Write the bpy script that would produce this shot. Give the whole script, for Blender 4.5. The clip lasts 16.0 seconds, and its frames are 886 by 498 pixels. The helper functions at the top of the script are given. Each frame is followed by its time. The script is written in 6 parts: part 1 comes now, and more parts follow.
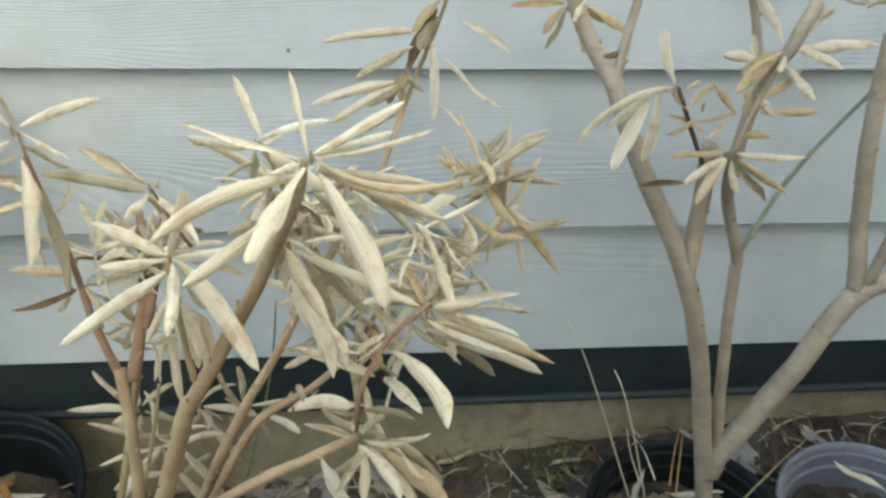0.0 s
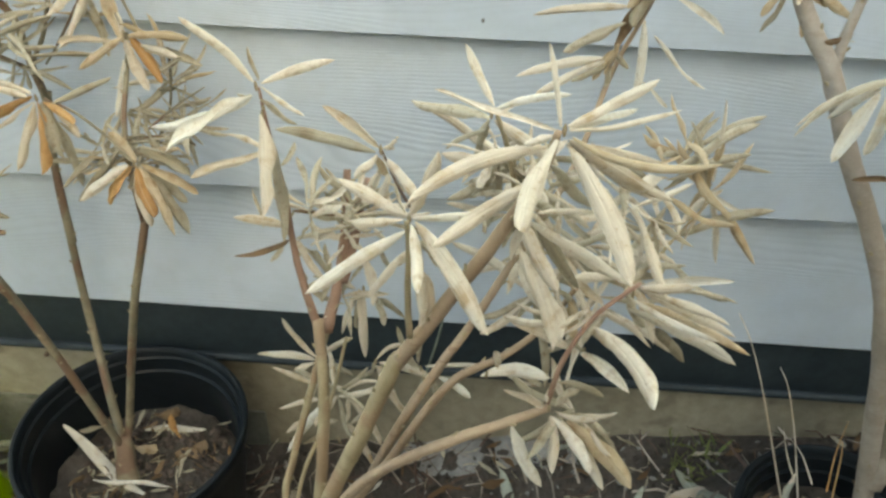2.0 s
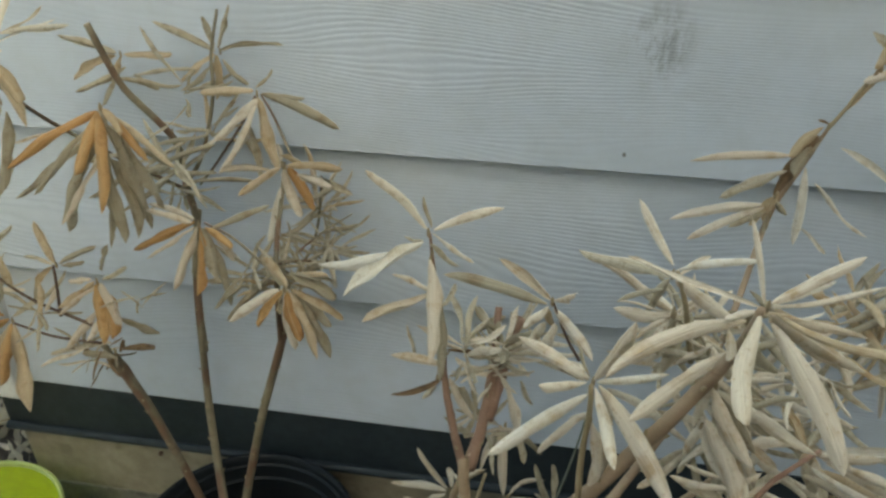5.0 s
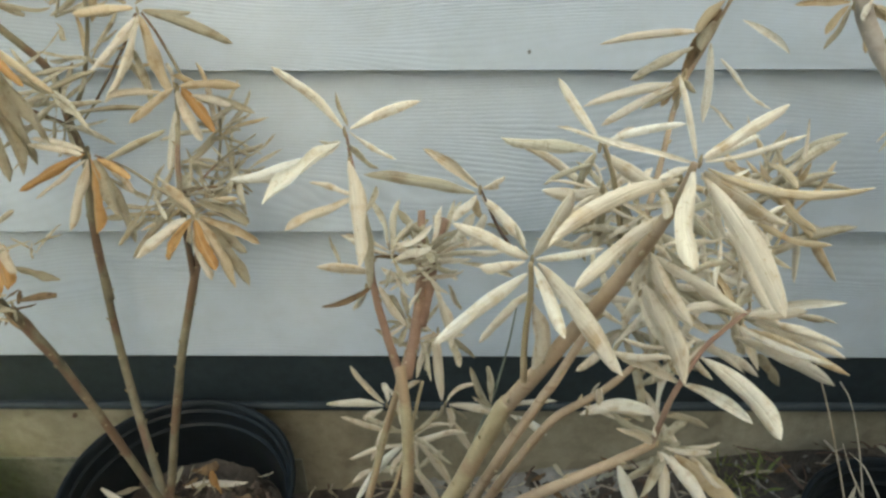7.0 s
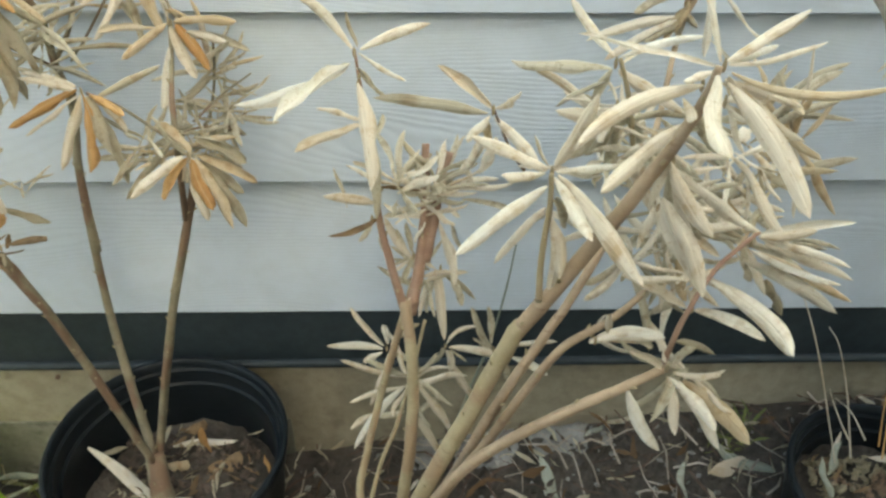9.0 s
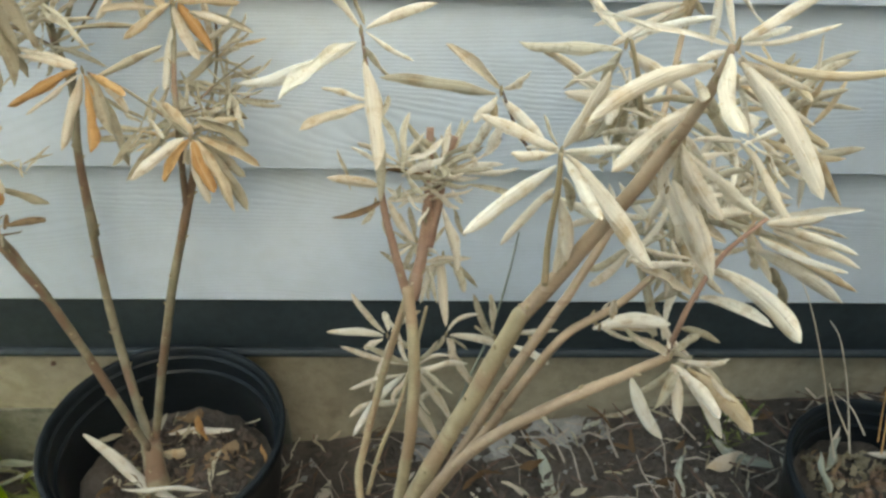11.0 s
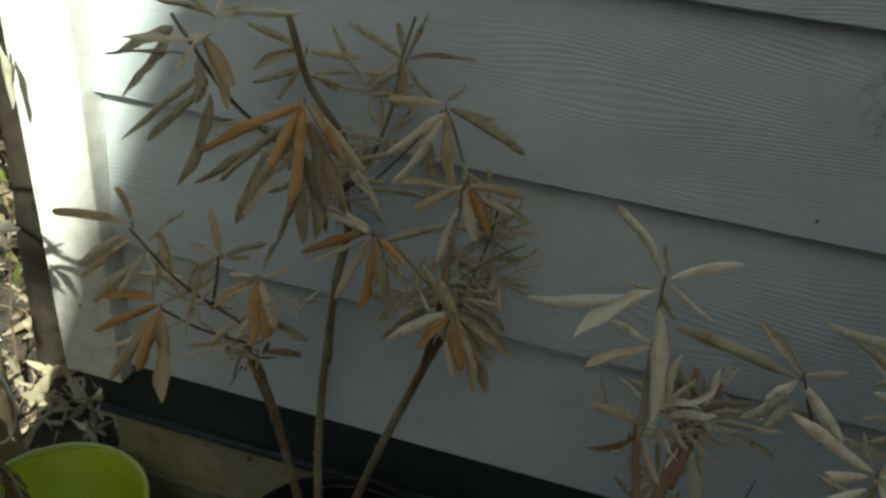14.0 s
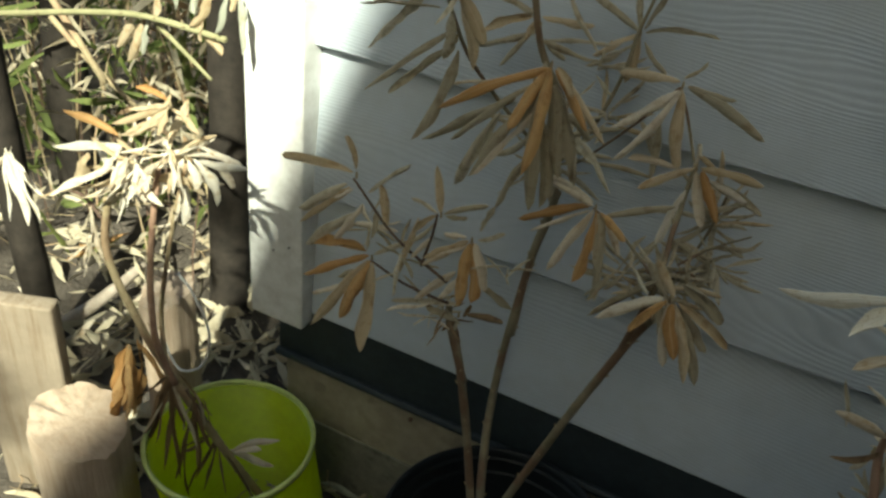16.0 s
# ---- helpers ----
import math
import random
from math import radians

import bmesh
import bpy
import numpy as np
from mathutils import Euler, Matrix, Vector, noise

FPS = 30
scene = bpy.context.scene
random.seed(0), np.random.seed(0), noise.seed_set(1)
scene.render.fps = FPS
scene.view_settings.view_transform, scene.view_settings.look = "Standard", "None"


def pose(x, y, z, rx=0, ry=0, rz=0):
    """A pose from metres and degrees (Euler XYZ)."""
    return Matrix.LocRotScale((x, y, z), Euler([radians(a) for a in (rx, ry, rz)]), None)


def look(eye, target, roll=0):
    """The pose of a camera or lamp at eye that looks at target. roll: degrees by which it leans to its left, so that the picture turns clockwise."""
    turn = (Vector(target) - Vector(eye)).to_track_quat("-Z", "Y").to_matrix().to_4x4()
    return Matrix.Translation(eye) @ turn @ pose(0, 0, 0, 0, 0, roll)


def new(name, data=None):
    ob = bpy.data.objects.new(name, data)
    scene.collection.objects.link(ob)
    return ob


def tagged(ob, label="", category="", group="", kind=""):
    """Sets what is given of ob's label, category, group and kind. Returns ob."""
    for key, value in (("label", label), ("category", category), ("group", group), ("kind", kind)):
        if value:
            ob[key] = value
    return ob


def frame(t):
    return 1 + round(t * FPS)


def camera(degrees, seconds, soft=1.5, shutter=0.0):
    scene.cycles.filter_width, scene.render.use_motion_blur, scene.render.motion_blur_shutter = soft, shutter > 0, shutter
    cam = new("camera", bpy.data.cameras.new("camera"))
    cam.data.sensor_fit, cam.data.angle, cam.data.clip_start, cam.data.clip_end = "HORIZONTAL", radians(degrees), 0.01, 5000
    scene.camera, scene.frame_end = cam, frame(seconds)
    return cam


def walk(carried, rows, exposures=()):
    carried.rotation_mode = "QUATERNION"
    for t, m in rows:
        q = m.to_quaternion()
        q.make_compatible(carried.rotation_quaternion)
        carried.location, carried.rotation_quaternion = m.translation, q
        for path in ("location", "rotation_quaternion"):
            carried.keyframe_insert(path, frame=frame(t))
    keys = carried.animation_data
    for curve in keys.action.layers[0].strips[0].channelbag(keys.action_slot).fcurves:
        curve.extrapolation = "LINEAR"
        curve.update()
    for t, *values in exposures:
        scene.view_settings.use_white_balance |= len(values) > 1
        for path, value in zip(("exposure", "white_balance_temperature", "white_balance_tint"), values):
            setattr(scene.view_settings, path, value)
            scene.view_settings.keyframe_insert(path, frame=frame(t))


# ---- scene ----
cam = camera(57.7, 16.0, soft=2.7)
PATH = [
    (0, (0.073, -0.685, 0.922), (0.244, 0.905, -0.279), 2.7),
    (0.5, (0.057, -0.687, 0.921), (0.148, 0.888, -0.308), 3.0),
    (1, (0.034, -0.686, 0.92), (0.035, 0.894, -0.307), 2.2),
    (1.5, (0.026, -0.685, 0.919), (-0.03, 0.877, -0.328), 2.2),
    (2, (0.008, -0.689, 0.922), (-0.078, 0.863, -0.337), 1.6),
    (2.5, (0.0, -0.684, 0.92), (-0.182, 0.869, -0.327), -0.3),
    (3, (-0.019, -0.683, 0.929), (-0.205, 0.89, -0.292), 1.1),
    (3.5, (-0.037, -0.676, 0.95), (-0.299, 0.956, -0.176), 0.9),
    (3.7, (-0.042, -0.673, 0.953), (-0.348, 0.98, -0.13), 0.1),
    (5.8, (-0.053, -0.677, 0.947), (-0.244, 0.985, -0.15), -0.0),
    (6, (-0.053, -0.678, 0.944), (-0.189, 0.964, -0.19), 0.3),
    (6.5, (-0.058, -0.677, 0.93), (-0.106, 0.936, -0.252), 0.2),
    (7, (-0.067, -0.677, 0.92), (-0.094, 0.919, -0.285), -0.5),
    (7.5, (-0.077, -0.687, 0.911), (-0.075, 0.906, -0.298), -0.1),
    (8, (-0.082, -0.693, 0.903), (-0.057, 0.897, -0.31), 0.4),
    (8.5, (-0.089, -0.694, 0.895), (-0.044, 0.891, -0.324), 0.8),
    (9, (-0.092, -0.695, 0.889), (-0.043, 0.877, -0.347), 0.8),
    (9.5, (-0.096, -0.701, 0.883), (-0.057, 0.874, -0.349), 0.8),
    (9.7, (-0.102, -0.702, 0.884), (-0.05, 0.864, -0.359), 1.2),
    (11.8, (-0.095, -0.685, 0.876), (-0.048, 0.891, -0.354), 2.3),
    (12, (-0.099, -0.681, 0.879), (-0.086, 0.92, -0.32), 2.9),
    (12.5, (-0.111, -0.673, 0.892), (-0.218, 0.952, -0.27), 3.7),
    (13, (-0.129, -0.665, 0.902), (-0.333, 0.98, -0.217), 5.0),
    (13.5, (-0.149, -0.657, 0.921), (-0.44, 1.022, -0.126), 4.7),
    (14, (-0.167, -0.668, 0.929), (-0.553, 1.005, -0.097), 6.1),
    (14.5, (-0.184, -0.68, 0.925), (-0.673, 0.961, -0.108), 6.7),
    (15, (-0.217, -0.703, 0.924), (-0.753, 0.924, -0.107), 7.6),
    (15.5, (-0.228, -0.695, 0.913), (-0.871, 0.89, -0.125), 6.8),
    (16, (-0.233, -0.691, 0.907), (-0.897, 0.85, -0.181), 7.0),
]
# ---- exposure over time ----
EXPO = [(t, stops, kelvin, tint) for t, stops, kelvin, tint in
        ((0, 3.75, 7300, -3), (2.4, 3.69, 7300, -3), (3, 3.51, 7300, -3), (3.5, 3.07, 7300, -3), (3.8, 3.06, 7200, -3), (5.8, 2.75, 7100, -3), (6.2, 2.99, 7100, -3), (6.8, 3.50, 7300, -3), (8, 3.56, 7300, -3), (9, 3.75, 7300, -3), (11.9, 3.79, 7250, -3), (12.3, 3.68, 7250, -3), (12.9, 3.26, 7300, -4), (13.4, 2.42, 7300, -5), (14, 1.09, 7150, -7), (14.6, 1.06, 7250, -7), (15.2, 1.38, 7250, -6), (16, 1.34, 7250, -6))]
walk(cam, [(t, look(eye, target, roll)) for t, eye, target, roll in PATH], EXPO)

# ---- world and sun ----
SUN = Vector((0.284, -0.69, 0.66)).normalized()          # towards the sun
world = bpy.data.worlds.new("world")
scene.world = world
world.use_nodes = True
wn = world.node_tree.nodes
sky = wn.new("ShaderNodeTexSky")
sky.sky_type = "NISHITA"
sky.sun_disc = False
sky.air_density, sky.dust_density, sky.ozone_density = 0.9, 3.0, 1.0
sky.sun_elevation = math.asin(SUN.z)
sky.sun_rotation = math.atan2(SUN.x, SUN.y)
world.node_tree.links.new(sky.outputs[0], wn["Background"].inputs[0])
wn["Background"].inputs[1].default_value = 0.060
sun = new("sun", bpy.data.lights.new("sun", "SUN"))
sun.data.energy, sun.data.angle, sun.data.color = 4.8, radians(1.0), (1.0, 0.97, 0.92)
sun.matrix_world = look(SUN * 20, (0, 0, 0))
scene.view_settings.exposure = 0.0


# ---- materials ----
def material(name, rough=0.7, metal=0.0, spec=0.4):
    m = bpy.data.materials.new(name)
    m.use_nodes = True
    b = m.node_tree.nodes["Principled BSDF"]
    b.inputs["Roughness"].default_value = rough
    b.inputs["Metallic"].default_value = metal
    b.inputs["Specular IOR Level"].default_value = spec
    return m, m.node_tree.nodes, m.node_tree.links, b


def noise_node(n, l, scale, detail=4, rough=0.55, coord="Object", stretch=None):
    tc = n.new("ShaderNodeTexCoord")
    t = n.new("ShaderNodeTexNoise")
    t.inputs["Scale"].default_value = scale
    t.inputs["Detail"].default_value = detail
    t.inputs["Roughness"].default_value = rough
    src = tc.outputs[coord]
    if stretch:
        mp = n.new("ShaderNodeMapping")
        mp.inputs["Scale"].default_value = stretch
        l.new(src, mp.inputs[0])
        src = mp.outputs[0]
    l.new(src, t.inputs["Vector"])
    return t.outputs["Fac"]


def ramp(n, l, fac, stops):
    r = n.new("ShaderNodeValToRGB")
    e = r.color_ramp.elements
    while len(e) < len(stops):
        e.new(0.5)
    for el, (p, c) in zip(e, stops):
        el.position, el.color = p, (*c, 1)
    l.new(fac, r.inputs[0])
    return r.outputs[0]


def mix(n, l, a, b, fac, blend="MIX"):
    m = n.new("ShaderNodeMix")
    m.data_type, m.blend_type = "RGBA", blend
    for sock, v in ((m.inputs[6], a), (m.inputs[7], b), (m.inputs[0], fac)):
        if isinstance(v, (int, float)):
            sock.default_value = v
        elif isinstance(v, tuple):
            sock.default_value = (*v, 1)
        else:
            l.new(v, sock)
    return m.outputs[2]


def bump(n, l, b, height, strength=0.3, dist=0.002, prev=None):
    k = n.new("ShaderNodeBump")
    k.inputs["Strength"].default_value = strength
    k.inputs["Distance"].default_value = dist
    l.new(height, k.inputs["Height"])
    if prev:
        l.new(prev, k.inputs["Normal"])
    l.new(k.outputs[0], b.inputs["Normal"])
    return k.outputs[0]


def mat_siding():
    # fibre-cement boards with embossed cedar grain, dusty blue-grey paint
    m, n, l, b = material("painted_siding", 0.62)
    tc = n.new("ShaderNodeTexCoord")
    info = n.new("ShaderNodeObjectInfo")
    off = n.new("ShaderNodeVectorMath")
    off.operation = "SCALE"
    off.inputs[0].default_value = (3.1, 1.0, 7.7)
    l.new(info.outputs["Random"], off.inputs["Scale"])
    add = n.new("ShaderNodeVectorMath")
    l.new(tc.outputs["Object"], add.inputs[0])
    l.new(off.outputs[0], add.inputs[1])
    mp = n.new("ShaderNodeMapping")
    mp.inputs["Scale"].default_value = (0.22, 1, 1)
    l.new(add.outputs[0], mp.inputs[0])
    # low noise bends the grain lines into cathedral shapes
    nz = n.new("ShaderNodeTexNoise")
    nz.inputs["Scale"].default_value = 7.0
    nz.inputs["Detail"].default_value = 1.5
    l.new(mp.outputs[0], nz.inputs["Vector"])
    sep = n.new("ShaderNodeSeparateXYZ")
    l.new(mp.outputs[0], sep.inputs[0])
    bend = n.new("ShaderNodeMath")
    bend.operation = "MULTIPLY_ADD"
    bend.inputs[1].default_value = 0.17
    l.new(nz.outputs["Fac"], bend.inputs[0])
    l.new(sep.outputs["Z"], bend.inputs[2])
    comb = n.new("ShaderNodeCombineXYZ")
    l.new(bend.outputs[0], comb.inputs["Z"])
    l.new(sep.outputs["X"], comb.inputs["X"])
    w = n.new("ShaderNodeTexWave")
    w.bands_direction = "Z"
    w.inputs["Scale"].default_value = 74
    w.inputs["Distortion"].default_value = 3.0
    w.inputs["Detail"].default_value = 3
    w.inputs["Detail Scale"].default_value = 1.6
    l.new(comb.outputs[0], w.inputs["Vector"])
    fine = noise_node(n, l, 60, 3, 0.6, stretch=(0.08, 1, 1))
    big = noise_node(n, l, 3.5, 4)
    base = ramp(n, l, big, [(0.3, (0.47, 0.54, 0.60)), (0.7, (0.545, 0.605, 0.66))])
    # the emboss is deep in some stretches of a board and all but worn away in others
    patch = n.new("ShaderNodeTexNoise")
    patch.inputs["Scale"].default_value = 9.0
    patch.inputs["Detail"].default_value = 2.0
    l.new(mp.outputs[0], patch.inputs["Vector"])
    depth = ramp(n, l, patch.outputs["Fac"], [(0.36, (0.12, 0.12, 0.12)), (0.62, (1, 1, 1))])
    relief = mix(n, l, (0.6, 0.6, 0.6), w.outputs["Fac"], depth)
    grain = ramp(n, l, relief, [(0.0, (0.88, 0.89, 0.905)), (0.6, (1, 1, 1))])
    c = mix(n, l, base, grain, 0.9, "MULTIPLY")
    dust = ramp(n, l, noise_node(n, l, 22, 5, 0.7), [(0.35, (0.9, 0.89, 0.86)), (0.6, (1, 1, 1))])
    c = mix(n, l, c, dust, 0.6, "MULTIPLY")
    # grimy smudges and a dark speck on the boards: centre, size, strength
    geo = n.new("ShaderNodeNewGeometry")
    grime = noise_node(n, l, 55, 5, 0.75, stretch=(1, 1, 0.5))
    for (sx, sz), size, dark in (((0.017, 0.728), (0.035, 0.045), 0.55), ((0.0, 0.628), (0.0022, 0.003), 1.0), ((-0.38, 0.46), (0.002, 0.002), 0.8)):
        d = n.new("ShaderNodeVectorMath")
        d.operation = "SUBTRACT"
        d.inputs[1].default_value = (sx, 0, sz)
        l.new(geo.outputs["Position"], d.inputs[0])
        q = n.new("ShaderNodeVectorMath")
        q.operation = "MULTIPLY"
        q.inputs[1].default_value = (1 / size[0], 0, 1 / size[1])
        l.new(d.outputs[0], q.inputs[0])
        ln = n.new("ShaderNodeVectorMath")
        ln.operation = "LENGTH"
        l.new(q.outputs[0], ln.inputs[0])
        spot = ramp(n, l, ln.outputs["Value"], [(0.3, (dark,) * 3), (1.0, (0, 0, 0))])
        if size[0] > 0.01:
            spot = mix(n, l, spot, ramp(n, l, grime, [(0.45, (0, 0, 0)), (0.62, (1, 1, 1))]), 1.0, "MULTIPLY")
        c = mix(n, l, c, (0.10, 0.085, 0.07), spot)
    l.new(c, b.inputs["Base Color"])
    k = bump(n, l, b, relief, 0.42, 0.0009)
    bump(n, l, b, fine, 0.25, 0.0006, k)
    return m


def mat_plain(name, lo, hi, scale=8, rough=0.7, bumps=0.3, dist=0.002, spec=0.4, speck=None, coord="Object"):
    m, n, l, b = material(name, rough, 0, spec)
    c = ramp(n, l, noise_node(n, l, scale, 5, 0.6, coord), [(0.3, lo), (0.7, hi)])
    fine = noise_node(n, l, scale * 9, 4, 0.65, coord)
    c = mix(n, l, c, ramp(n, l, fine, [(0.35, (0.72, 0.71, 0.69)), (0.62, (1, 1, 1))]), 0.7, "MULTIPLY")
    if speck:
        c = mix(n, l, c, speck, ramp(n, l, noise_node(n, l, scale * 3, 3, 0.5, coord), [(0.6, (0, 0, 0)), (0.68, (1, 1, 1))]))
    l.new(c, b.inputs["Base Color"])
    bump(n, l, b, fine, bumps, dist)
    return m


def mat_leaf(name, lo, hi, blotch, vein):
    # dry leaf: every piece has its own tone, with brown blotches, a paler midrib and a little light through it
    m, n, l, b = material(name, 0.7, 0, 0.22)
    info = n.new("ShaderNodeObjectInfo")
    c = ramp(n, l, info.outputs["Random"], [(0.0, lo), (1.0, hi)])
    tc = n.new("ShaderNodeTexCoord")
    off = n.new("ShaderNodeVectorMath")
    off.operation = "SCALE"
    off.inputs[0].default_value = (31, 17, 23)
    l.new(info.outputs["Random"], off.inputs["Scale"])
    add = n.new("ShaderNodeVectorMath")
    l.new(tc.outputs["Object"], add.inputs[0])
    l.new(off.outputs[0], add.inputs[1])
    nz = n.new("ShaderNodeTexNoise")
    nz.inputs["Scale"].default_value = 5.5
    nz.inputs["Detail"].default_value = 5
    l.new(add.outputs[0], nz.inputs["Vector"])
    c = mix(n, l, c, blotch, ramp(n, l, nz.outputs["Fac"], [(0.52, (0, 0, 0)), (0.72, (0.75, 0.75, 0.75))]))
    # small brown specks scattered over the blade
    sp = n.new("ShaderNodeTexNoise")
    sp.inputs["Scale"].default_value = 26
    sp.inputs["Detail"].default_value = 3
    l.new(add.outputs[0], sp.inputs["Vector"])
    c = mix(n, l, c, blotch, ramp(n, l, sp.outputs["Fac"], [(0.60, (0, 0, 0)), (0.70, (0.5, 0.5, 0.5))]))
    st = n.new("ShaderNodeTexNoise")
    st.inputs["Scale"].default_value = 6
    st.inputs["Detail"].default_value = 4
    mp = n.new("ShaderNodeMapping")
    mp.inputs["Scale"].default_value = (0.8, 14, 4)
    l.new(add.outputs[0], mp.inputs[0])
    l.new(mp.outputs[0], st.inputs["Vector"])
    c = mix(n, l, c, ramp(n, l, st.outputs["Fac"], [(0.35, (0.80, 0.77, 0.71)), (0.6, (1, 1, 1))]), 0.45, "MULTIPLY")
    # the midrib runs along the middle, dried tips and edges turn brown
    sep = n.new("ShaderNodeSeparateXYZ")
    l.new(tc.outputs["UV"], sep.inputs[0])
    mid_off = n.new("ShaderNodeMath")
    mid_off.operation = "SUBTRACT"
    mid_off.inputs[1].default_value = 0.5
    l.new(sep.outputs["Y"], mid_off.inputs[0])
    ab = n.new("ShaderNodeMath")
    ab.operation = "ABSOLUTE"
    l.new(mid_off.outputs[0], ab.inputs[0])
    rib = ramp(n, l, ab.outputs[0], [(0.0, (0.6, 0.6, 0.6)), (0.025, (0.35, 0.35, 0.35)), (0.045, (0, 0, 0))])
    c = mix(n, l, c, vein, rib)
    worn = n.new("ShaderNodeMath")
    worn.operation = "MULTIPLY_ADD"
    worn.inputs[1].default_value = 0.35
    l.new(nz.outputs["Fac"], worn.inputs[0])
    along_leaf = n.new("ShaderNodeMath")
    along_leaf.operation = "MULTIPLY"
    along_leaf.inputs[1].default_value = 0.7
    l.new(sep.outputs["X"], along_leaf.inputs[0])
    l.new(along_leaf.outputs[0], worn.inputs[2])
    c = mix(n, l, c, blotch, ramp(n, l, worn.outputs[0], [(0.80, (0, 0, 0)), (0.97, (0.38, 0.38, 0.38))]))
    l.new(c, b.inputs["Base Color"])
    k = bump(n, l, b, st.outputs["Fac"], 0.35, 0.01)
    bump(n, l, b, rib, 0.4, 0.006, k)
    tr = n.new("ShaderNodeBsdfTranslucent")
    l.new(c, tr.inputs["Color"])
    ms = n.new("ShaderNodeMixShader")
    ms.inputs[0].default_value = 0.25
    l.new(b.outputs[0], ms.inputs[1])
    l.new(tr.outputs[0], ms.inputs[2])
    l.new(ms.outputs[0], n["Material Output"].inputs[0])
    return m


def mat_bark(name, lo, hi, ring, patch=None):
    # young bark: soft mottling, thin leaf-scar lines and pale pores
    m, n, l, b = material(name, 0.75, 0, 0.25)
    c = ramp(n, l, noise_node(n, l, 34, 6, 0.65), [(0.3, lo), (0.68, hi)])
    if patch:
        c = mix(n, l, c, patch, ramp(n, l, noise_node(n, l, 26, 2, 0.5, stretch=(1, 1, 0.7)), [(0.5, (0, 0, 0)), (0.58, (0.8, 0.8, 0.8))]))
    scars = noise_node(n, l, 70, 4, 0.7, stretch=(0.6, 0.6, 2.4))
    c = mix(n, l, c, ring, ramp(n, l, scars, [(0.56, (0, 0, 0)), (0.70, (0.5, 0.5, 0.5))]))
    tc = n.new("ShaderNodeTexCoord")
    vo = n.new("ShaderNodeTexVoronoi")
    vo.inputs["Scale"].default_value = 190
    l.new(tc.outputs["Object"], vo.inputs["Vector"])
    pores = ramp(n, l, vo.outputs["Distance"], [(0.10, (0.22, 0.22, 0.22)), (0.2, (0, 0, 0))])
    c = mix(n, l, c, tuple(min(0.75, v * 1.5) for v in hi), pores)
    l.new(c, b.inputs["Base Color"])
    k = bump(n, l, b, scars, 0.5, 0.0015)
    k = bump(n, l, b, vo.outputs["Distance"], 0.3, 0.0008, k)
    bump(n, l, b, noise_node(n, l, 260, 3), 0.4, 0.0006, k)
    return m


def mat_fibre(name, lo, hi, dark):
    # weathered wood: long upright fibres, checks and grey patches
    m, n, l, b = material(name, 0.85, 0, 0.2)
    fib = noise_node(n, l, 95, 4, 0.65, stretch=(1, 1, 0.06))
    c = ramp(n, l, noise_node(n, l, 13, 4, 0.6), [(0.3, lo), (0.7, hi)])
    c = mix(n, l, c, dark, ramp(n, l, fib, [(0.34, (0.8, 0.8, 0.8)), (0.52, (0, 0, 0))]))
    l.new(c, b.inputs["Base Color"])
    k = bump(n, l, b, fib, 0.8, 0.003)
    bump(n, l, b, noise_node(n, l, 40, 4), 0.5, 0.003, k)
    return m


SIDING = mat_siding()
TRIM = mat_plain("painted_trim", (0.64, 0.66, 0.64), (0.72, 0.73, 0.71), 5, 0.55, 0.15, 0.0006)
RUBBER = mat_plain("black_flashing", (0.020, 0.029, 0.034), (0.034, 0.045, 0.050), 9, 0.58, 0.2, 0.0015, 0.28)
CONCRETE = mat_plain("foundation_concrete", (0.25, 0.228, 0.168), (0.37, 0.34, 0.255), 6, 0.9, 0.6, 0.003, 0.2, (0.22, 0.195, 0.145))
SOIL = mat_plain("dark_soil", (0.052, 0.045, 0.037), (0.145, 0.126, 0.105), 14, 0.95, 1.0, 0.012, 0.15, (0.12, 0.10, 0.08))
POTBLACK = mat_plain("black_plastic", (0.007, 0.010, 0.012), (0.014, 0.018, 0.021), 12, 0.42, 0.12, 0.001, 0.17)
POTPURPLE = mat_plain("grey_plastic", (0.15, 0.16, 0.20), (0.20, 0.21, 0.26), 9, 0.45, 0.12, 0.001, 0.4)


def let_light_through(m, colour, share):
    """Thin plastic glows a little where the sun stands on its other side."""
    n, l = m.node_tree.nodes, m.node_tree.links
    tr = n.new("ShaderNodeBsdfTranslucent")
    tr.inputs["Color"].default_value = (*colour, 1)
    ms = n.new("ShaderNodeMixShader")
    ms.inputs[0].default_value = share
    l.new(n["Principled BSDF"].outputs[0], ms.inputs[1])
    l.new(tr.outputs[0], ms.inputs[2])
    l.new(ms.outputs[0], n["Material Output"].inputs[0])
    return m


GREENPLASTIC = mat_plain("lime_plastic", (0.52, 0.66, 0.015), (0.60, 0.74, 0.025), 6, 0.35, 0.08, 0.0008, 0.45)
let_light_through(GREENPLASTIC, (0.62, 0.78, 0.02), 0.45)
RIMPLASTIC = mat_plain("pale_lime_plastic", (0.42, 0.52, 0.16), (0.5, 0.58, 0.22), 6, 0.35, 0.08, 0.0008, 0.45)
BARK = mat_bark("tan_bark", (0.24, 0.19, 0.11), (0.38, 0.315, 0.195), (0.21, 0.14, 0.09), (0.29, 0.20, 0.125))
BARK_RED = mat_bark("red_brown_bark", (0.20, 0.115, 0.08), (0.33, 0.22, 0.155), (0.34, 0.26, 0.19))
BARK_GREY = mat_bark("grey_bark", (0.26, 0.22, 0.175), (0.40, 0.35, 0.29), (0.24, 0.185, 0.14))
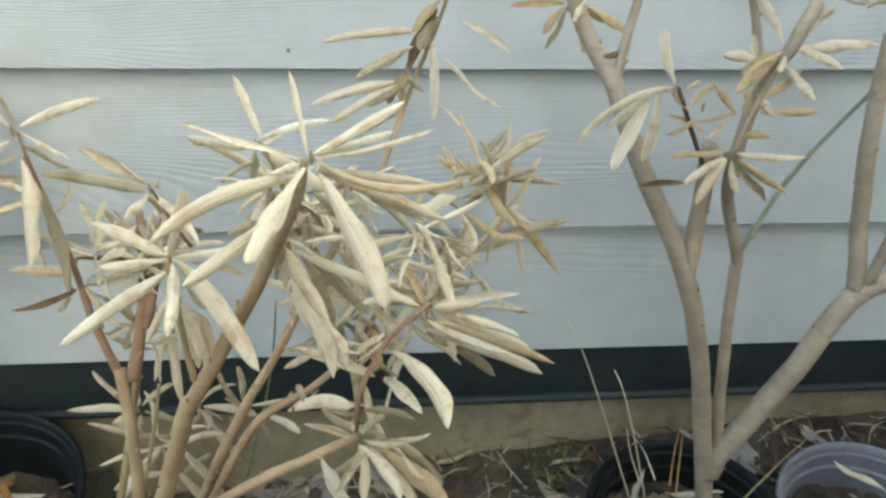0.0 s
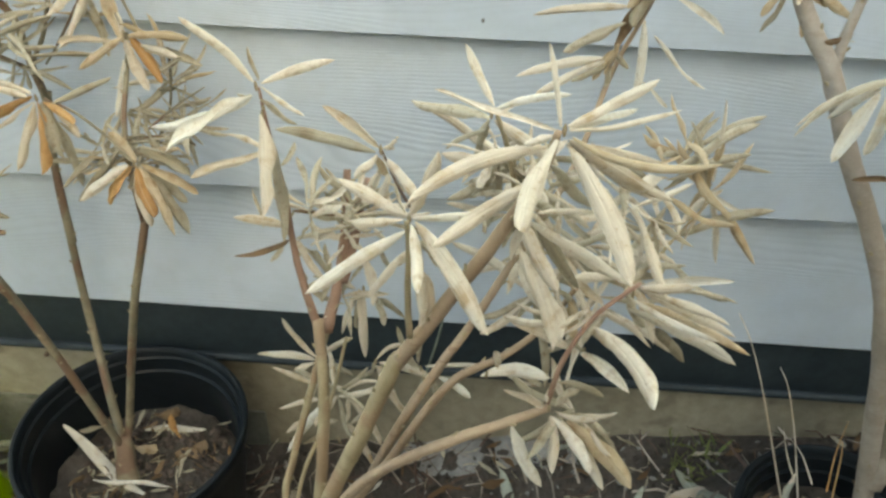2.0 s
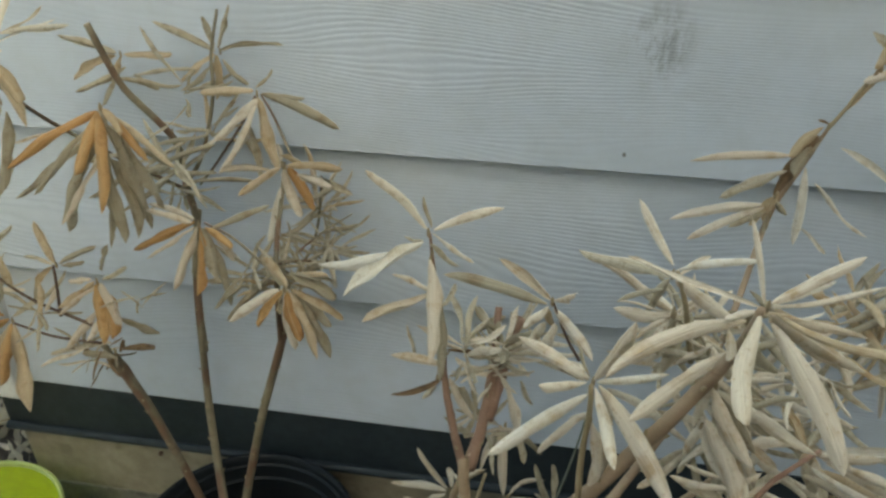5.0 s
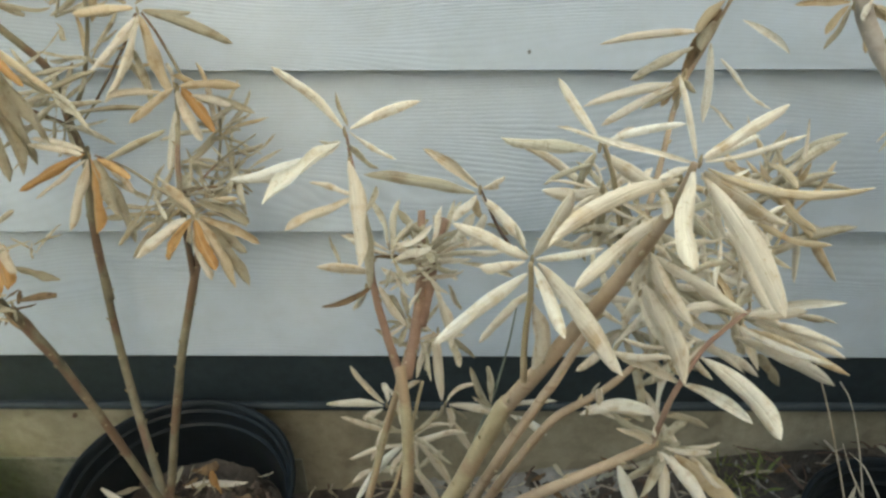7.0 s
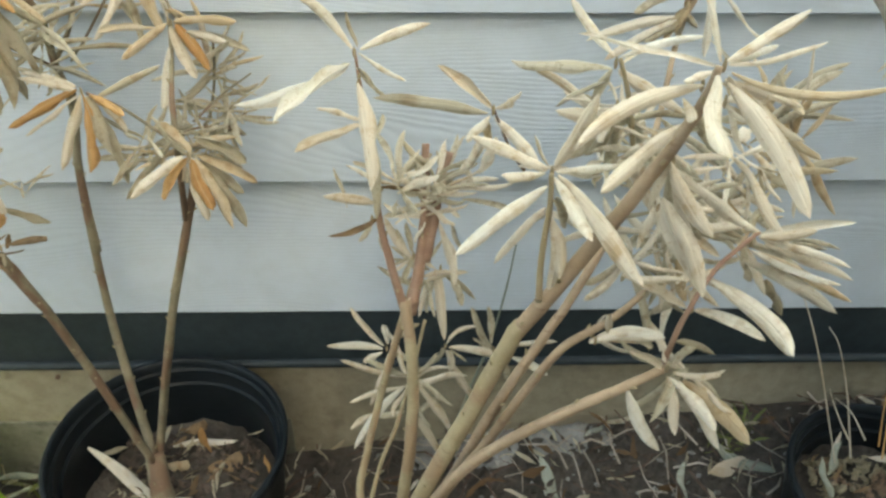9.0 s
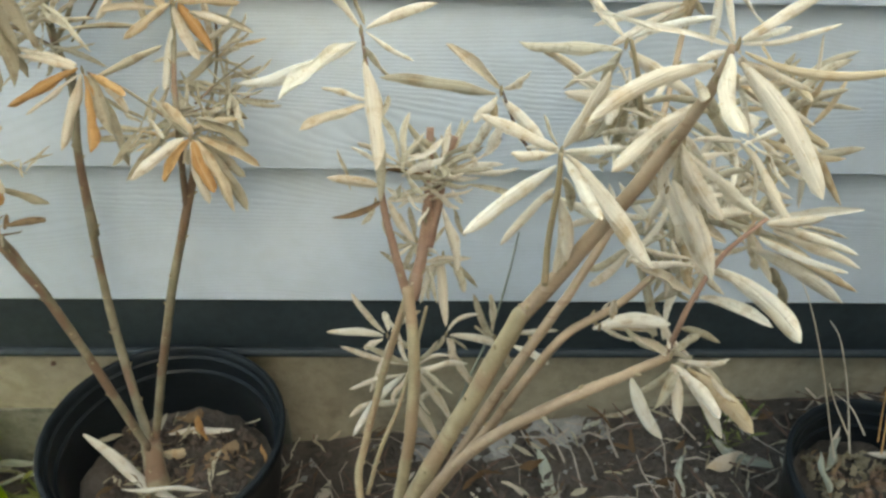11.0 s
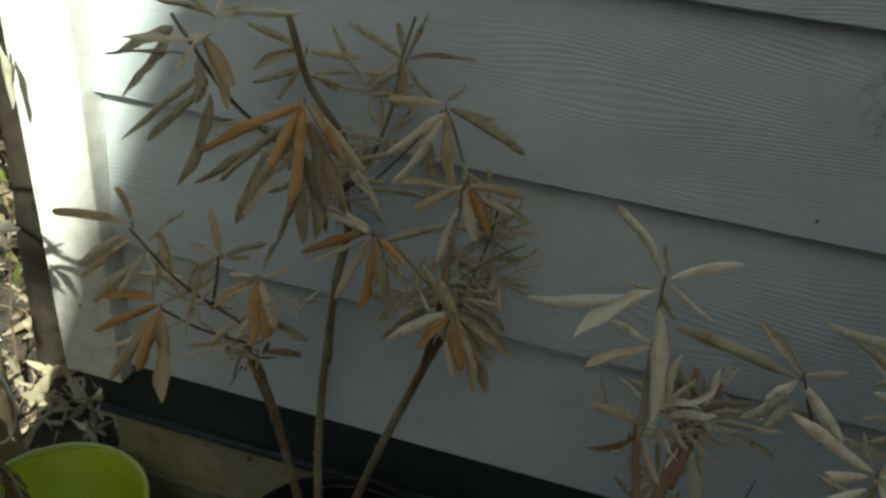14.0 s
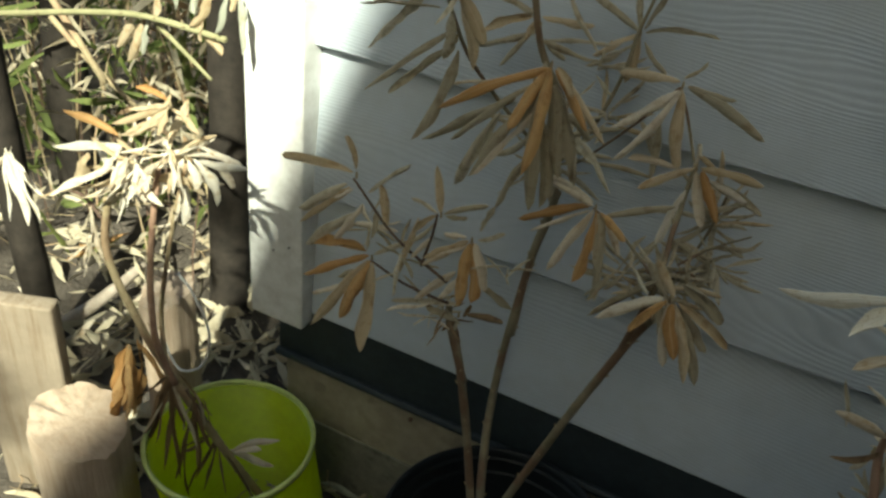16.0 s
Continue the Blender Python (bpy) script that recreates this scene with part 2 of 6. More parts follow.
BARK_WARM = mat_bark("warm_brown_bark", (0.23, 0.165, 0.105), (0.37, 0.28, 0.19), (0.17, 0.10, 0.06))
BARK_MULCH = mat_bark("dark_bark_mulch", (0.055, 0.042, 0.033), (0.15, 0.115, 0.09), (0.24, 0.17, 0.12))
BARK_OLIVE = mat_bark("olive_brown_bark", (0.16, 0.138, 0.088), (0.28, 0.245, 0.165), (0.12, 0.095, 0.06), (0.17, 0.10, 0.065))
BARK_DARK = mat_bark("dark_twig", (0.07, 0.045, 0.035), (0.15, 0.10, 0.07), (0.19, 0.14, 0.10))
GREENSTEM = mat_bark("green_cane", (0.21, 0.205, 0.11), (0.30, 0.29, 0.165), (0.16, 0.17, 0.09))
GREENGREY = mat_bark("lichen_grey_bark", (0.13, 0.15, 0.115), (0.22, 0.24, 0.19), (0.10, 0.11, 0.08))
WOOD = mat_fibre("weathered_wood", (0.17, 0.14, 0.105), (0.27, 0.225, 0.17), (0.16, 0.12, 0.08))
# near-black bark: the shade on the trunks is put into its colour
BARK_SHADE = mat_bark("bark_with_painted_shade", (0.014, 0.012, 0.010), (0.036, 0.030, 0.024), (0.022, 0.018, 0.014))
STONE = mat_plain("pale_concrete_spill", (0.19, 0.185, 0.17), (0.33, 0.325, 0.30), 14, 0.9, 0.8, 0.005, 0.2, (0.2, 0.19, 0.17))
CUTWOOD = mat_fibre("sawn_log_wood", (0.29, 0.225, 0.165), (0.44, 0.36, 0.28), (0.30, 0.225, 0.16))
LEAF = {
    "pale": mat_leaf("pale_dry_leaf", (0.60, 0.52, 0.395), (0.78, 0.725, 0.605), (0.44, 0.31, 0.16), (0.72, 0.65, 0.51)),
    "grey": mat_leaf("grey_dry_leaf", (0.37, 0.33, 0.235), (0.57, 0.52, 0.395), (0.22, 0.16, 0.09), (0.5, 0.42, 0.28)),
    "orange": mat_leaf("orange_dry_leaf", (0.46, 0.255, 0.10), (0.64, 0.415, 0.19), (0.34, 0.18, 0.07), (0.58, 0.42, 0.23)),
    "tan": mat_leaf("tan_dry_leaf", (0.47, 0.375, 0.235), (0.64, 0.535, 0.37), (0.36, 0.23, 0.11), (0.6, 0.49, 0.33)),
    "sage": mat_leaf("grey_green_leaf", (0.34, 0.36, 0.29), (0.50, 0.52, 0.43), (0.30, 0.27, 0.18), (0.52, 0.53, 0.42)),
    "brown": mat_leaf("brown_dry_leaf", (0.15, 0.095, 0.05), (0.26, 0.18, 0.105), (0.09, 0.055, 0.03), (0.28, 0.2, 0.12)),
    "white": mat_leaf("bleached_dry_leaf", (0.68, 0.64, 0.54), (0.79, 0.76, 0.66), (0.5, 0.4, 0.24), (0.68, 0.62, 0.5)),
    "green": mat_leaf("fresh_green_leaf", (0.08, 0.115, 0.03), (0.17, 0.21, 0.07), (0.2, 0.18, 0.06), (0.22, 0.26, 0.1)),
}


# ---- mesh helpers ----
def mesh_of(bm, name, mats, smooth=True):
    me = bpy.data.meshes.new(name)
    bm.normal_update()
    bm.to_mesh(me)
    bm.free()
    for m in mats if isinstance(mats, (list, tuple)) else [mats]:
        me.materials.append(m)
    if smooth:
        for p in me.polygons:
            p.use_smooth = True
    return me


def part(name, bm, mat, parent=None, label="", smooth=True, m=None):
    ob = new(name, bm if isinstance(bm, bpy.types.Mesh) else mesh_of(bm, name, mat, smooth))
    if parent:
        ob.parent = parent
    if m is not None:
        ob.matrix_basis = m
    if label:
        ob["label"] = label
    return ob


def box(lo, hi, bev=0.0):
    bm = bmesh.new()
    bmesh.ops.create_cube(bm, size=1)
    for v in bm.verts:
        v.co = Vector([lo[i] if v.co[i] < 0 else hi[i] for i in range(3)])
    if bev:
        bmesh.ops.bevel(bm, geom=bm.edges[:], offset=bev, segments=2, affect="EDGES", profile=0.6)
    return bm


def lathe(profile, segs=56, centre=(0, 0)):
    bm = bmesh.new()
    rings = [[bm.verts.new((centre[0] + r * math.cos(a), centre[1] + r * math.sin(a), z))
              for a in [2 * math.pi * i / segs for i in range(segs)]] for r, z in profile]
    for r0, r1 in zip(rings, rings[1:]):
        for i in range(segs):
            bm.faces.new((r0[i], r0[(i + 1) % segs], r1[(i + 1) % segs], r1[i]))
    return bm


def spline(points, n):
    """Catmull-Rom points along a few control points."""
    p = [Vector(q) for q in points]
    p = [2 * p[0] - p[1]] + p + [2 * p[-1] - p[-2]]
    out = []
    for i in range(1, len(p) - 2):
        for k in range(n):
            t = k / n
            a, b, c, d = p[i - 1:i + 3]
            out.append(0.5 * (2 * b + (c - a) * t + (2 * a - 5 * b + 4 * c - d) * t * t + (3 * b - a - 3 * c + d) * t ** 3))
    return out + [p[-2]]


def tube(points, r0, r1, segs=10, knots=0.0, n=8, rng=None):
    """A tapered, slightly knobbly stem through the points."""
    pts = spline(points, n)
    bm = bmesh.new()
    rings = []
    side = Vector((1, 0.13, 0.07))
    for i, p in enumerate(pts):
        d = (pts[min(i + 1, len(pts) - 1)] - pts[max(i - 1, 0)]).normalized()
        u = (side - d * side.dot(d)).normalized()
        v = d.cross(u)
        f = i / (len(pts) - 1)
        r = r0 + (r1 - r0) * f
        if rng and knots:
            r *= 1 + knots * rng.uniform(-0.4, 1) * (i % 4 == 2)
        rings.append([bm.verts.new(p + (u * math.cos(a) + v * math.sin(a)) * r * (1 + 0.05 * math.sin(3 * a + i)))
                      for a in [2 * math.pi * k / segs for k in range(segs)]])
    for q0, q1 in zip(rings, rings[1:]):
        for k in range(segs):
            bm.faces.new((q0[k], q0[(k + 1) % segs], q1[(k + 1) % segs], q1[k]))
    bm.faces.new(rings[0][::-1])
    bm.faces.new(rings[-1])
    return bm


def leaf_bmesh(width, roll, arch, twist, wave, seed, blunt=0.0, along=13, across=6, ends=None, bow=0.0):
    """One dry leaf from the origin to (1, 0, 0): narrow at its base, widest past the middle; roll curls the edges back, arch bows it along its length, bow bends it sideways."""
    rng = random.Random(seed)
    bm = bmesh.new()
    uv = bm.loops.layers.uv.new("UVMap")
    ph = rng.uniform(0, 6)
    p, q = rng.uniform(0.85, 1.15), rng.uniform(0.55, 0.85) - 0.15 * blunt
    if ends:
        p, q = ends
    top = (p / (p + q)) ** p * (q / (p + q)) ** q
    rows = []
    for i in range(along + 1):
        u = i / along
        w = width * max(u, 0.001) ** p * max(1 - u, 0.0) ** q / top * (1 + 0.06 * math.sin(ph + 11 * u)) + 0.017 * (1 - u) ** 2
        if i == along:
            w = 0.003
        zc = arch * 4 * u * (1 - u) + 0.012 * math.sin(ph * 2 + 9 * u) * u * (1 - u) * 4
        yc = (bow + (0.0 if bow else 0.05 * math.sin(ph + u * 3))) * u * (1 - u) * 4
        row = []
        for j in range(across + 1):
            s = j / across * 2 - 1
            ang = s * abs(roll) * (0.75 + 0.25 * math.sin(ph + 5 * u + s))
            y = w * (math.sin(ang) / abs(roll))
            z = -w * (1 - math.cos(ang)) / roll + wave * w * math.sin(ph + 13 * u + 2 * s) * abs(s)
            t = twist * (u - 0.3)
            row.append(bm.verts.new((u, yc + y * math.cos(t) - z * math.sin(t), zc + y * math.sin(t) + z * math.cos(t))))
        rows.append(row)
    for i, (a, b) in enumerate(zip(rows, rows[1:])):
        for j in range(across):
            face = bm.faces.new((a[j], a[j + 1], b[j + 1], b[j]))
            for corner, (di, dj) in zip(face.loops, ((0, 0), (0, 1), (1, 1), (1, 0))):
                corner[uv].uv = ((i + di) / along, (j + dj) / across)
    return bm


# half width, curl, arch, twist, waviness
LEAF_SHAPES = [(0.068, 1.3, 0.03, 0.4, 0.16), (0.076, 1.0, -0.04, -0.5, 0.22), (0.064, 1.8, 0.06, 0.3, 0.16), (0.080, 0.8, 0.04, 0.6, 0.26),
               (0.070, 1.5, -0.07, -0.3, 0.16), (0.066, -1.1, 0.09, -0.7, 0.26), (0.084, 1.2, 0.02, 0.3, 0.20), (0.062, 2.1, -0.03, 0.5, 0.14),
               (0.056, 2.5, 0.04, -0.4, 0.12), (0.072, -1.4, -0.05, 0.9, 0.22)]
LEAF_MESH = {}
for tone in LEAF:
    LEAF_MESH[tone] = [mesh_of(leaf_bmesh(*s, seed=i), "leaf", LEAF[tone]) for i, s in enumerate(LEAF_SHAPES)]
# leaves that dried into blunt, almost closed rolls
ROLL_SHAPES = [(0.098, 2.3, 0.03, 0.3, 0.09), (0.108, 2.5, -0.05, -0.4, 0.10), (0.090, 2.1, 0.05, 0.2, 0.10), (0.102, 2.7, 0.0, 0.5, 0.08), (0.114, 2.6, 0.07, -0.2, 0.09), (0.086, 2.0, -0.03, 0.6, 0.12)]
ROLL_MESH = {tone: [mesh_of(leaf_bmesh(*s, seed=70 + i, across=8, ends=(0.7 + 0.06 * i, 0.5 + 0.06 * (i % 3))), "leaf", LEAF[tone]) for i, s in enumerate(ROLL_SHAPES)] for tone in LEAF}
BROAD_MESH = {tone: [mesh_of(leaf_bmesh(w, 0.8, a, 0.5, 0.2, seed=40 + i, blunt=0.5), "leaf", LEAF[tone])
                     for i, (w, a) in enumerate([(0.12, 0.05), (0.14, -0.06), (0.105, 0.09)])] for tone in LEAF}


BUD = mesh_of(lathe([(0.0003, -0.004), (0.0010, -0.0024), (0.0012, 0.0), (0.0008, 0.002), (0.0003, 0.0034)], 8), "bud", BARK)


def leaf_frame(base, d, roll):
    x = d.normalized()
    z = Vector((-0.1, -0.72, 0.68))
    z = (z - x * z.dot(x))
    z = z.normalized() if z.length > 0.05 else x.orthogonal().normalized()
    y = z.cross(x)
    c, s = math.cos(roll), math.sin(roll)
    y, z = y * c + z * s, z * c - y * s
    m = Matrix((x, y, z)).transposed().to_4x4()
    m.translation = base
    return m


ROLLED, ECHO, FAT = {}, {}, {}      # by shrub: share of rolled leaves, of lesser leaves between, and leaf width


def leaf(plant, base, d, tone, rng, fat=1.0, broad=False, roll=None):
    rolled = rng.random() < ROLLED.get(plant.name, 0.3)
    me = rng.choice(BROAD_MESH[tone] if broad else ROLL_MESH[tone] if rolled else LEAF_MESH[tone])
    ob = new("leaf", me)
    ob.parent = plant
    length = d.length
    fat = fat * FAT.get(plant.name, 1.0) * (0.095 / max(length, 0.045)) ** 0.4 * rng.uniform(0.8, 1.15)
    ob.matrix_basis = leaf_frame(base, d, rng.uniform(-0.7, 0.7) if roll is None else roll) @ Matrix.Diagonal((length, length * fat, length * fat, 1))
    return ob


def whorl(plant, node, tips, tones, seed, fat=1.0):
    """Leaves from one node; each tip is millimetres from the node. Fuller shrubs get some lesser leaves between."""
    rng = random.Random(seed)
    node = Vector(node)
    bud = part("bud", BUD, None, plant)
    bud.matrix_basis = Matrix.Translation(node) @ Euler((rng.uniform(-0.5, 0.5), rng.uniform(-0.5, 0.5), 0)).to_matrix().to_4x4()
    for tip in tips:
        d = Vector(tip[:3]) / 1000
        tone = tip[3] if len(tip) > 3 else rng.choice(tones)
        leaf(plant, node - d.normalized() * 0.002 + Vector((0, 0, rng.uniform(-0.004, 0.004))), d, tone, rng, fat)
        if rng.random() < ECHO.get(plant.name, 0):
            e = Euler([rng.uniform(-0.45, 0.45) for _ in range(3)]).to_matrix() @ d * rng.uniform(0.6, 0.95)
            leaf(plant, node + Vector((rng.uniform(-0.006, 0.006), rng.uniform(0.002, 0.012), rng.uniform(-0.012, 0.006))), e, rng.choice(tones), rng, fat)


RODS = set()


def spray(plant, node, leaves, seed):
    """The leaves of one node, each a shape of its own: base and tip in millimetres from the node, width, tone, sideways bend."""
    rng = random.Random(seed)
    node = Vector(node)
    bud = part("bud", BUD, None, plant)
    bud.matrix_basis = Matrix.Translation(node)
    for bx, by, bz, tx, ty, tz, width, tone, bow in leaves:
        base, tip = node + Vector((bx, by, bz)) / 1000, node + Vector((tx, ty, tz)) / 1000
        d = tip - base
        size = d.length
        rod = plant.name in RODS        # leaves dried into blunt rolls of even width
        curl = rng.uniform(2.1, 2.8) if rod else rng.uniform(1.6, 2.5)
        half = (0.9 if rod or width < 9 else 0.8) * width / 2000 / size * curl / math.sin(min(curl, 1.55))
        ends = (rng.uniform(0.42, 0.62), rng.uniform(0.34, 0.48)) if rod else (rng.uniform(0.55, 0.85), rng.uniform(0.45, 0.66))
        bm = leaf_bmesh(min(half, 0.34), curl * (1 if rng.random() < 0.8 else -1), rng.uniform(-0.05, 0.06), rng.uniform(-0.5, 0.5), rng.uniform(0.07, 0.2),
                        rng.randrange(9999), along=14, across=8, ends=ends, bow=bow / 1000 / size)
        ob = part("leaf", bm, LEAF[tone], plant)
        ob.matrix_basis = leaf_frame(base, d, rng.uniform(-0.35, 0.35)) @ Matrix.Diagonal((size, size, size, 1))


def tuft(plant, node, axis, count, length, tones, seed, droop=0.3, spread=1.2, fat=1.0):
    """A spray of leaves round the end of a twig."""
    rng = random.Random(seed)
    ax = Vector(axis).normalized()
    u = ax.orthogonal().normalized()
    v = ax.cross(u)
    a0 = rng.uniform(0, 6)
    for i in range(count):
        a = a0 + i * 2.4 + rng.uniform(-0.3, 0.3)
        s = spread * rng.uniform(0.55, 1.15)
        d = ax * math.cos(s) + (u * math.cos(a) + v * math.sin(a)) * math.sin(s)
        d.z -= droop * rng.uniform(0.4, 1.4)
        d = d.normalized() * length * rng.uniform(0.65, 1.15)
        leaf(plant, Vector(node) - ax * rng.uniform(0, 0.025), d, rng.choice(tones), rng, fat)


def stem(plant, points, r0, r1, mat, name="stem", seed=0, segs=10, knots=0.06):
    ob = part(name, tube(points, r0, r1, segs, knots, rng=random.Random(seed)), mat, plant)
    # dormant buds and stubs of shed leaves, spaced along the stem
    rng = random.Random(seed + 900)
    run, pts = 0.02, spline(points, 8)
    for i, (p, q) in enumerate(zip(pts, pts[1:])):
        run += (q - p).length
        if run > 0.042 and r0 > 0.0022 and p.z > 0.02:
            run = rng.uniform(0, 0.012)
            d = (q - p).normalized()
            out = Vector((rng.uniform(-1, 1), rng.uniform(-1, 0.3), 0.1))
            out = (out - d * out.dot(d)).normalized()
            r = r0 + (r1 - r0) * i / (len(pts) - 1)
            bud = part("bud", BUD, None, ob)
            bud.matrix_basis = Matrix.Translation(p + out * r * 1.02) @ (out * 0.7 + d).to_track_quat("Z", "Y").to_matrix().to_4x4()
    return ob


def thing(name, label, category, at=(0, 0, 0), group=""):
    ob = new(name)
    ob.empty_display_size = 0.05
    return tagged(ob, label, category, group)


# ---- house wall ----
E, Z0, X0, X1 = 0.18, 0.25, -0.705, 3.2
wall = tagged(new("wall_south"), "pale blue-grey lap-siding house wall", "wall", kind="structure")
core = part("sheathing", box((X0 - 0.068, 0.03, 0.16), (X1, 0.14, 3.0)), TRIM, wall, smooth=False)


def board_bmesh(length):
    # lap board: butt edge thick at the bottom, leaning back to the top, its lower edge softly rounded
    prof = [(0.019, -0.001), (0.0012, 0.0), (0.0, 0.0015), (0.0004, 0.006), (0.0155, E + 0.012), (0.021, E + 0.012)]
    bm = bmesh.new()
    cols = 40
    rows = [[bm.verts.new((length * i / cols, y, z)) for y, z in prof] for i in range(cols + 1)]
    for a, b in zip(rows, rows[1:]):
        for k in range(len(prof) - 1):
            bm.faces.new((a[k], b[k], b[k + 1], a[k + 1]))
    return bm


board_mesh = mesh_of(board_bmesh(X1 - X0), "siding_board", SIDING, False)
for i in range(15):
    part("siding_board", board_mesh, None, wall, m=pose(X0, 0.0, Z0 + E * i))
part("corner_board", box((-0.785, -0.021, 0.236), (X0 - 0.0005, 0.03, 3.0), 0.0025), TRIM, wall, "square-edged painted corner board", False)

for nx, nz in ((-0.748, 0.344), (-0.7245, 0.356)):
    part("nail", lathe([(0.0002, -0.0014), (0.0013, -0.0010), (0.0015, 0.0)], 10), RUBBER, wall, "small dark nail head", m=Matrix.Translation((nx, -0.0209, nz)) @ Euler((-math.pi / 2, 0, 0)).to_matrix().to_4x4())
side = tagged(new("wall_west"), "side wall of the house behind the corner", "wall", kind="structure")
part("siding", box((-0.778, 0.0305, 0.236), (-0.75, 4.0, 3.0)), TRIM, side, smooth=False)
flash = tagged(part("trim", box((X0 - 0.055, 0.004, 0.158), (X1, 0.03, Z0 + 0.012), 0.003), RUBBER), "black plastic flashing below the siding", "trim", kind="structure")
flash2 = tube([(X0 - 0.055, 0.001, 0.163), (0.6, 0.001, 0.166), (X1, 0.001, 0.172)], 0.006, 0.006, 8)
part("flashing_lip", flash2, RUBBER, flash)
found = tagged(part("foundation", box((X0 - 0.05, 0.014, -0.6), (X1, 0.13, 0.17), 0.004), CONCRETE, smooth=False), "tan concrete foundation with stains and chips", "foundation", kind="structure")
FOOTING = mat_plain("damp_footing", (0.15, 0.152, 0.125), (0.25, 0.25, 0.205), 8, 0.9, 0.6, 0.003, 0.2, (0.12, 0.125, 0.095))
part("footing", box((X0 - 0.048, 0.0115, -0.5), (-0.27, 0.02, 0.045), 0.002), FOOTING, found, "damp greenish lower edge of the concrete", smooth=False)
part("form_tie", lathe([(0.0004, -0.003), (0.0026, -0.002), (0.0032, 0.002), (0.002, 0.005)], 10), BARK_DARK, found, "rusty stub in the concrete", m=Matrix.Translation((-0.553, 0.012, 0.131)) @ Euler((-math.pi / 2, 0, 0)).to_matrix().to_4x4())
# unseen dark fence added to the east, blocking sky light from that side
fence = tagged(part("sky_block_east", box((1.9, -6.0, -0.2), (1.96, 0.0, 2.3)), WOOD, smooth=False), "unseen plain fence added to block sky light from the east", "fence", kind="structure")
# unseen fence added to hide the low sky and shade the ground before it
tagged(part("light_block_yard", box((-4.2, -3.06, -0.3), (1.9, -3.0, 2.15)), WOOD, smooth=False), "unseen plain fence added behind the viewer to cut low light", "fence", kind="structure")
# unseen flat carport roof added behind the camera; its edge shades the wall
roof = tagged(part("roof", box((0.36, -4.1, 2.9), (3.2, -1.6, 3.0)), TRIM, smooth=False), "unseen flat carport roof on posts, added to shade the wall", "roof", kind="structure")
for px, py in ((0.5, -4.0), (3.1, -4.0), (3.1, -1.7)):
    part("post", box((px - 0.05, py - 0.05, -0.2), (px + 0.05, py + 0.05, 2.9)), TRIM, roof, smooth=False)


# ---- ground ----
def ground_z(x, y):
    slope = 0.105 * max(-1.0, min(1.0, x)) + 0.012
    h = slope + 0.015 * math.sin(3.1 * x + 1.3 * y) * math.cos(2.3 * y)
    return h - 0.04 * min(1.0, max(0.0, -0.25 - y) * 1.2)


def ground_bmesh():
    bm = bmesh.new()
    line = [-400, -60, -20, -9, -5, -3.4] + [-2.6 + 0.04 * i for i in range(111)] + [2.2, 3, 5, 9, 20, 60, 400]
    rows = []
    for y in line:
        rows.append([bm.verts.new((x, y, ground_z(x, y) + 0.014 * noise.noise((x * 9, y * 9, 0.3)) + 0.008 * noise.noise((x * 27, y * 27, 2)))) for x in line])
    for a, b in zip(rows, rows[1:]):
        for k in range(len(line) - 1):
            bm.faces.new((a[k], a[k + 1], b[k + 1], b[k]))
    return bm


tagged(part("ground", ground_bmesh(), SOIL), "dark bare soil with leaf litter", "ground", kind="structure")


# ---- pots ----
def nursery_pot(label, x, y, top, r, bottom, soil, mat, soil_mat=SOIL, group="plant pots"):
    ob = thing("plant_pot", label, "plant pot", group=group)
    h = top - bottom
    t = 0.0022
    prof = [(r * 0.80, bottom), (r * 0.90, top - h * 0.42), (r * 0.925, top - h * 0.40), (r * 0.955, top - 0.030), (r, top - 0.028), (r + 0.004, top - 0.003), (r + 0.002, top),
            (r - t, top - 0.001), (r - t - 0.001, top - 0.0125), (r - t - 0.0011, top - 0.0132), (r - t - 0.0046, top - 0.0140), (r - t - 0.0047, top - 0.0148), (r - t - 0.0056, top - 0.0312), (r - t - 0.0057, top - 0.032), (r - t - 0.0092, top - 0.0328), (r - t - 0.0093, top - 0.0336), (r * 0.918 - t, top - 0.05), (r * 0.91 - t, top - h * 0.40), (r * 0.90 - t, top - h * 0.42), (r * 0.80 - t, bottom + 0.003), (0.002, bottom + 0.003)]
    part("pot_body", lathe(prof, 64, (x, y)), mat, ob)
    bm = bmesh.new()
    rr = r * (0.84 + 0.1 * (soil - bottom) / h)
    rings = []
    for i in range(15):
        f = i / 14
        rings.append([bm.verts.new((x + rr * f * math.cos(a), y + rr * f * math.sin(a), soil + 0.012 * noise.noise((x + f * 9 * math.cos(a), f * 9 * math.sin(a), 1)) + 0.007 * noise.noise((x + f * 24 * math.cos(a), f * 24 * math.sin(a), 4)) - 0.01 * f * f))
                      for a in [2 * math.pi * k / 40 for k in range(40)]] if i else [bm.verts.new((x, y, soil))])
    for k in range(40):
        bm.faces.new((rings[0][0], rings[1][k], rings[1][(k + 1) % 40]))
    for a, b in zip(rings[1:], rings[2:]):
        for k in range(40):
            bm.faces.new((a[k], b[k], b[(k + 1) % 40], a[(k + 1) % 40]))
    part("potting_soil", bm, soil_mat, ob, "dark bark mulch and soil")
    return ob


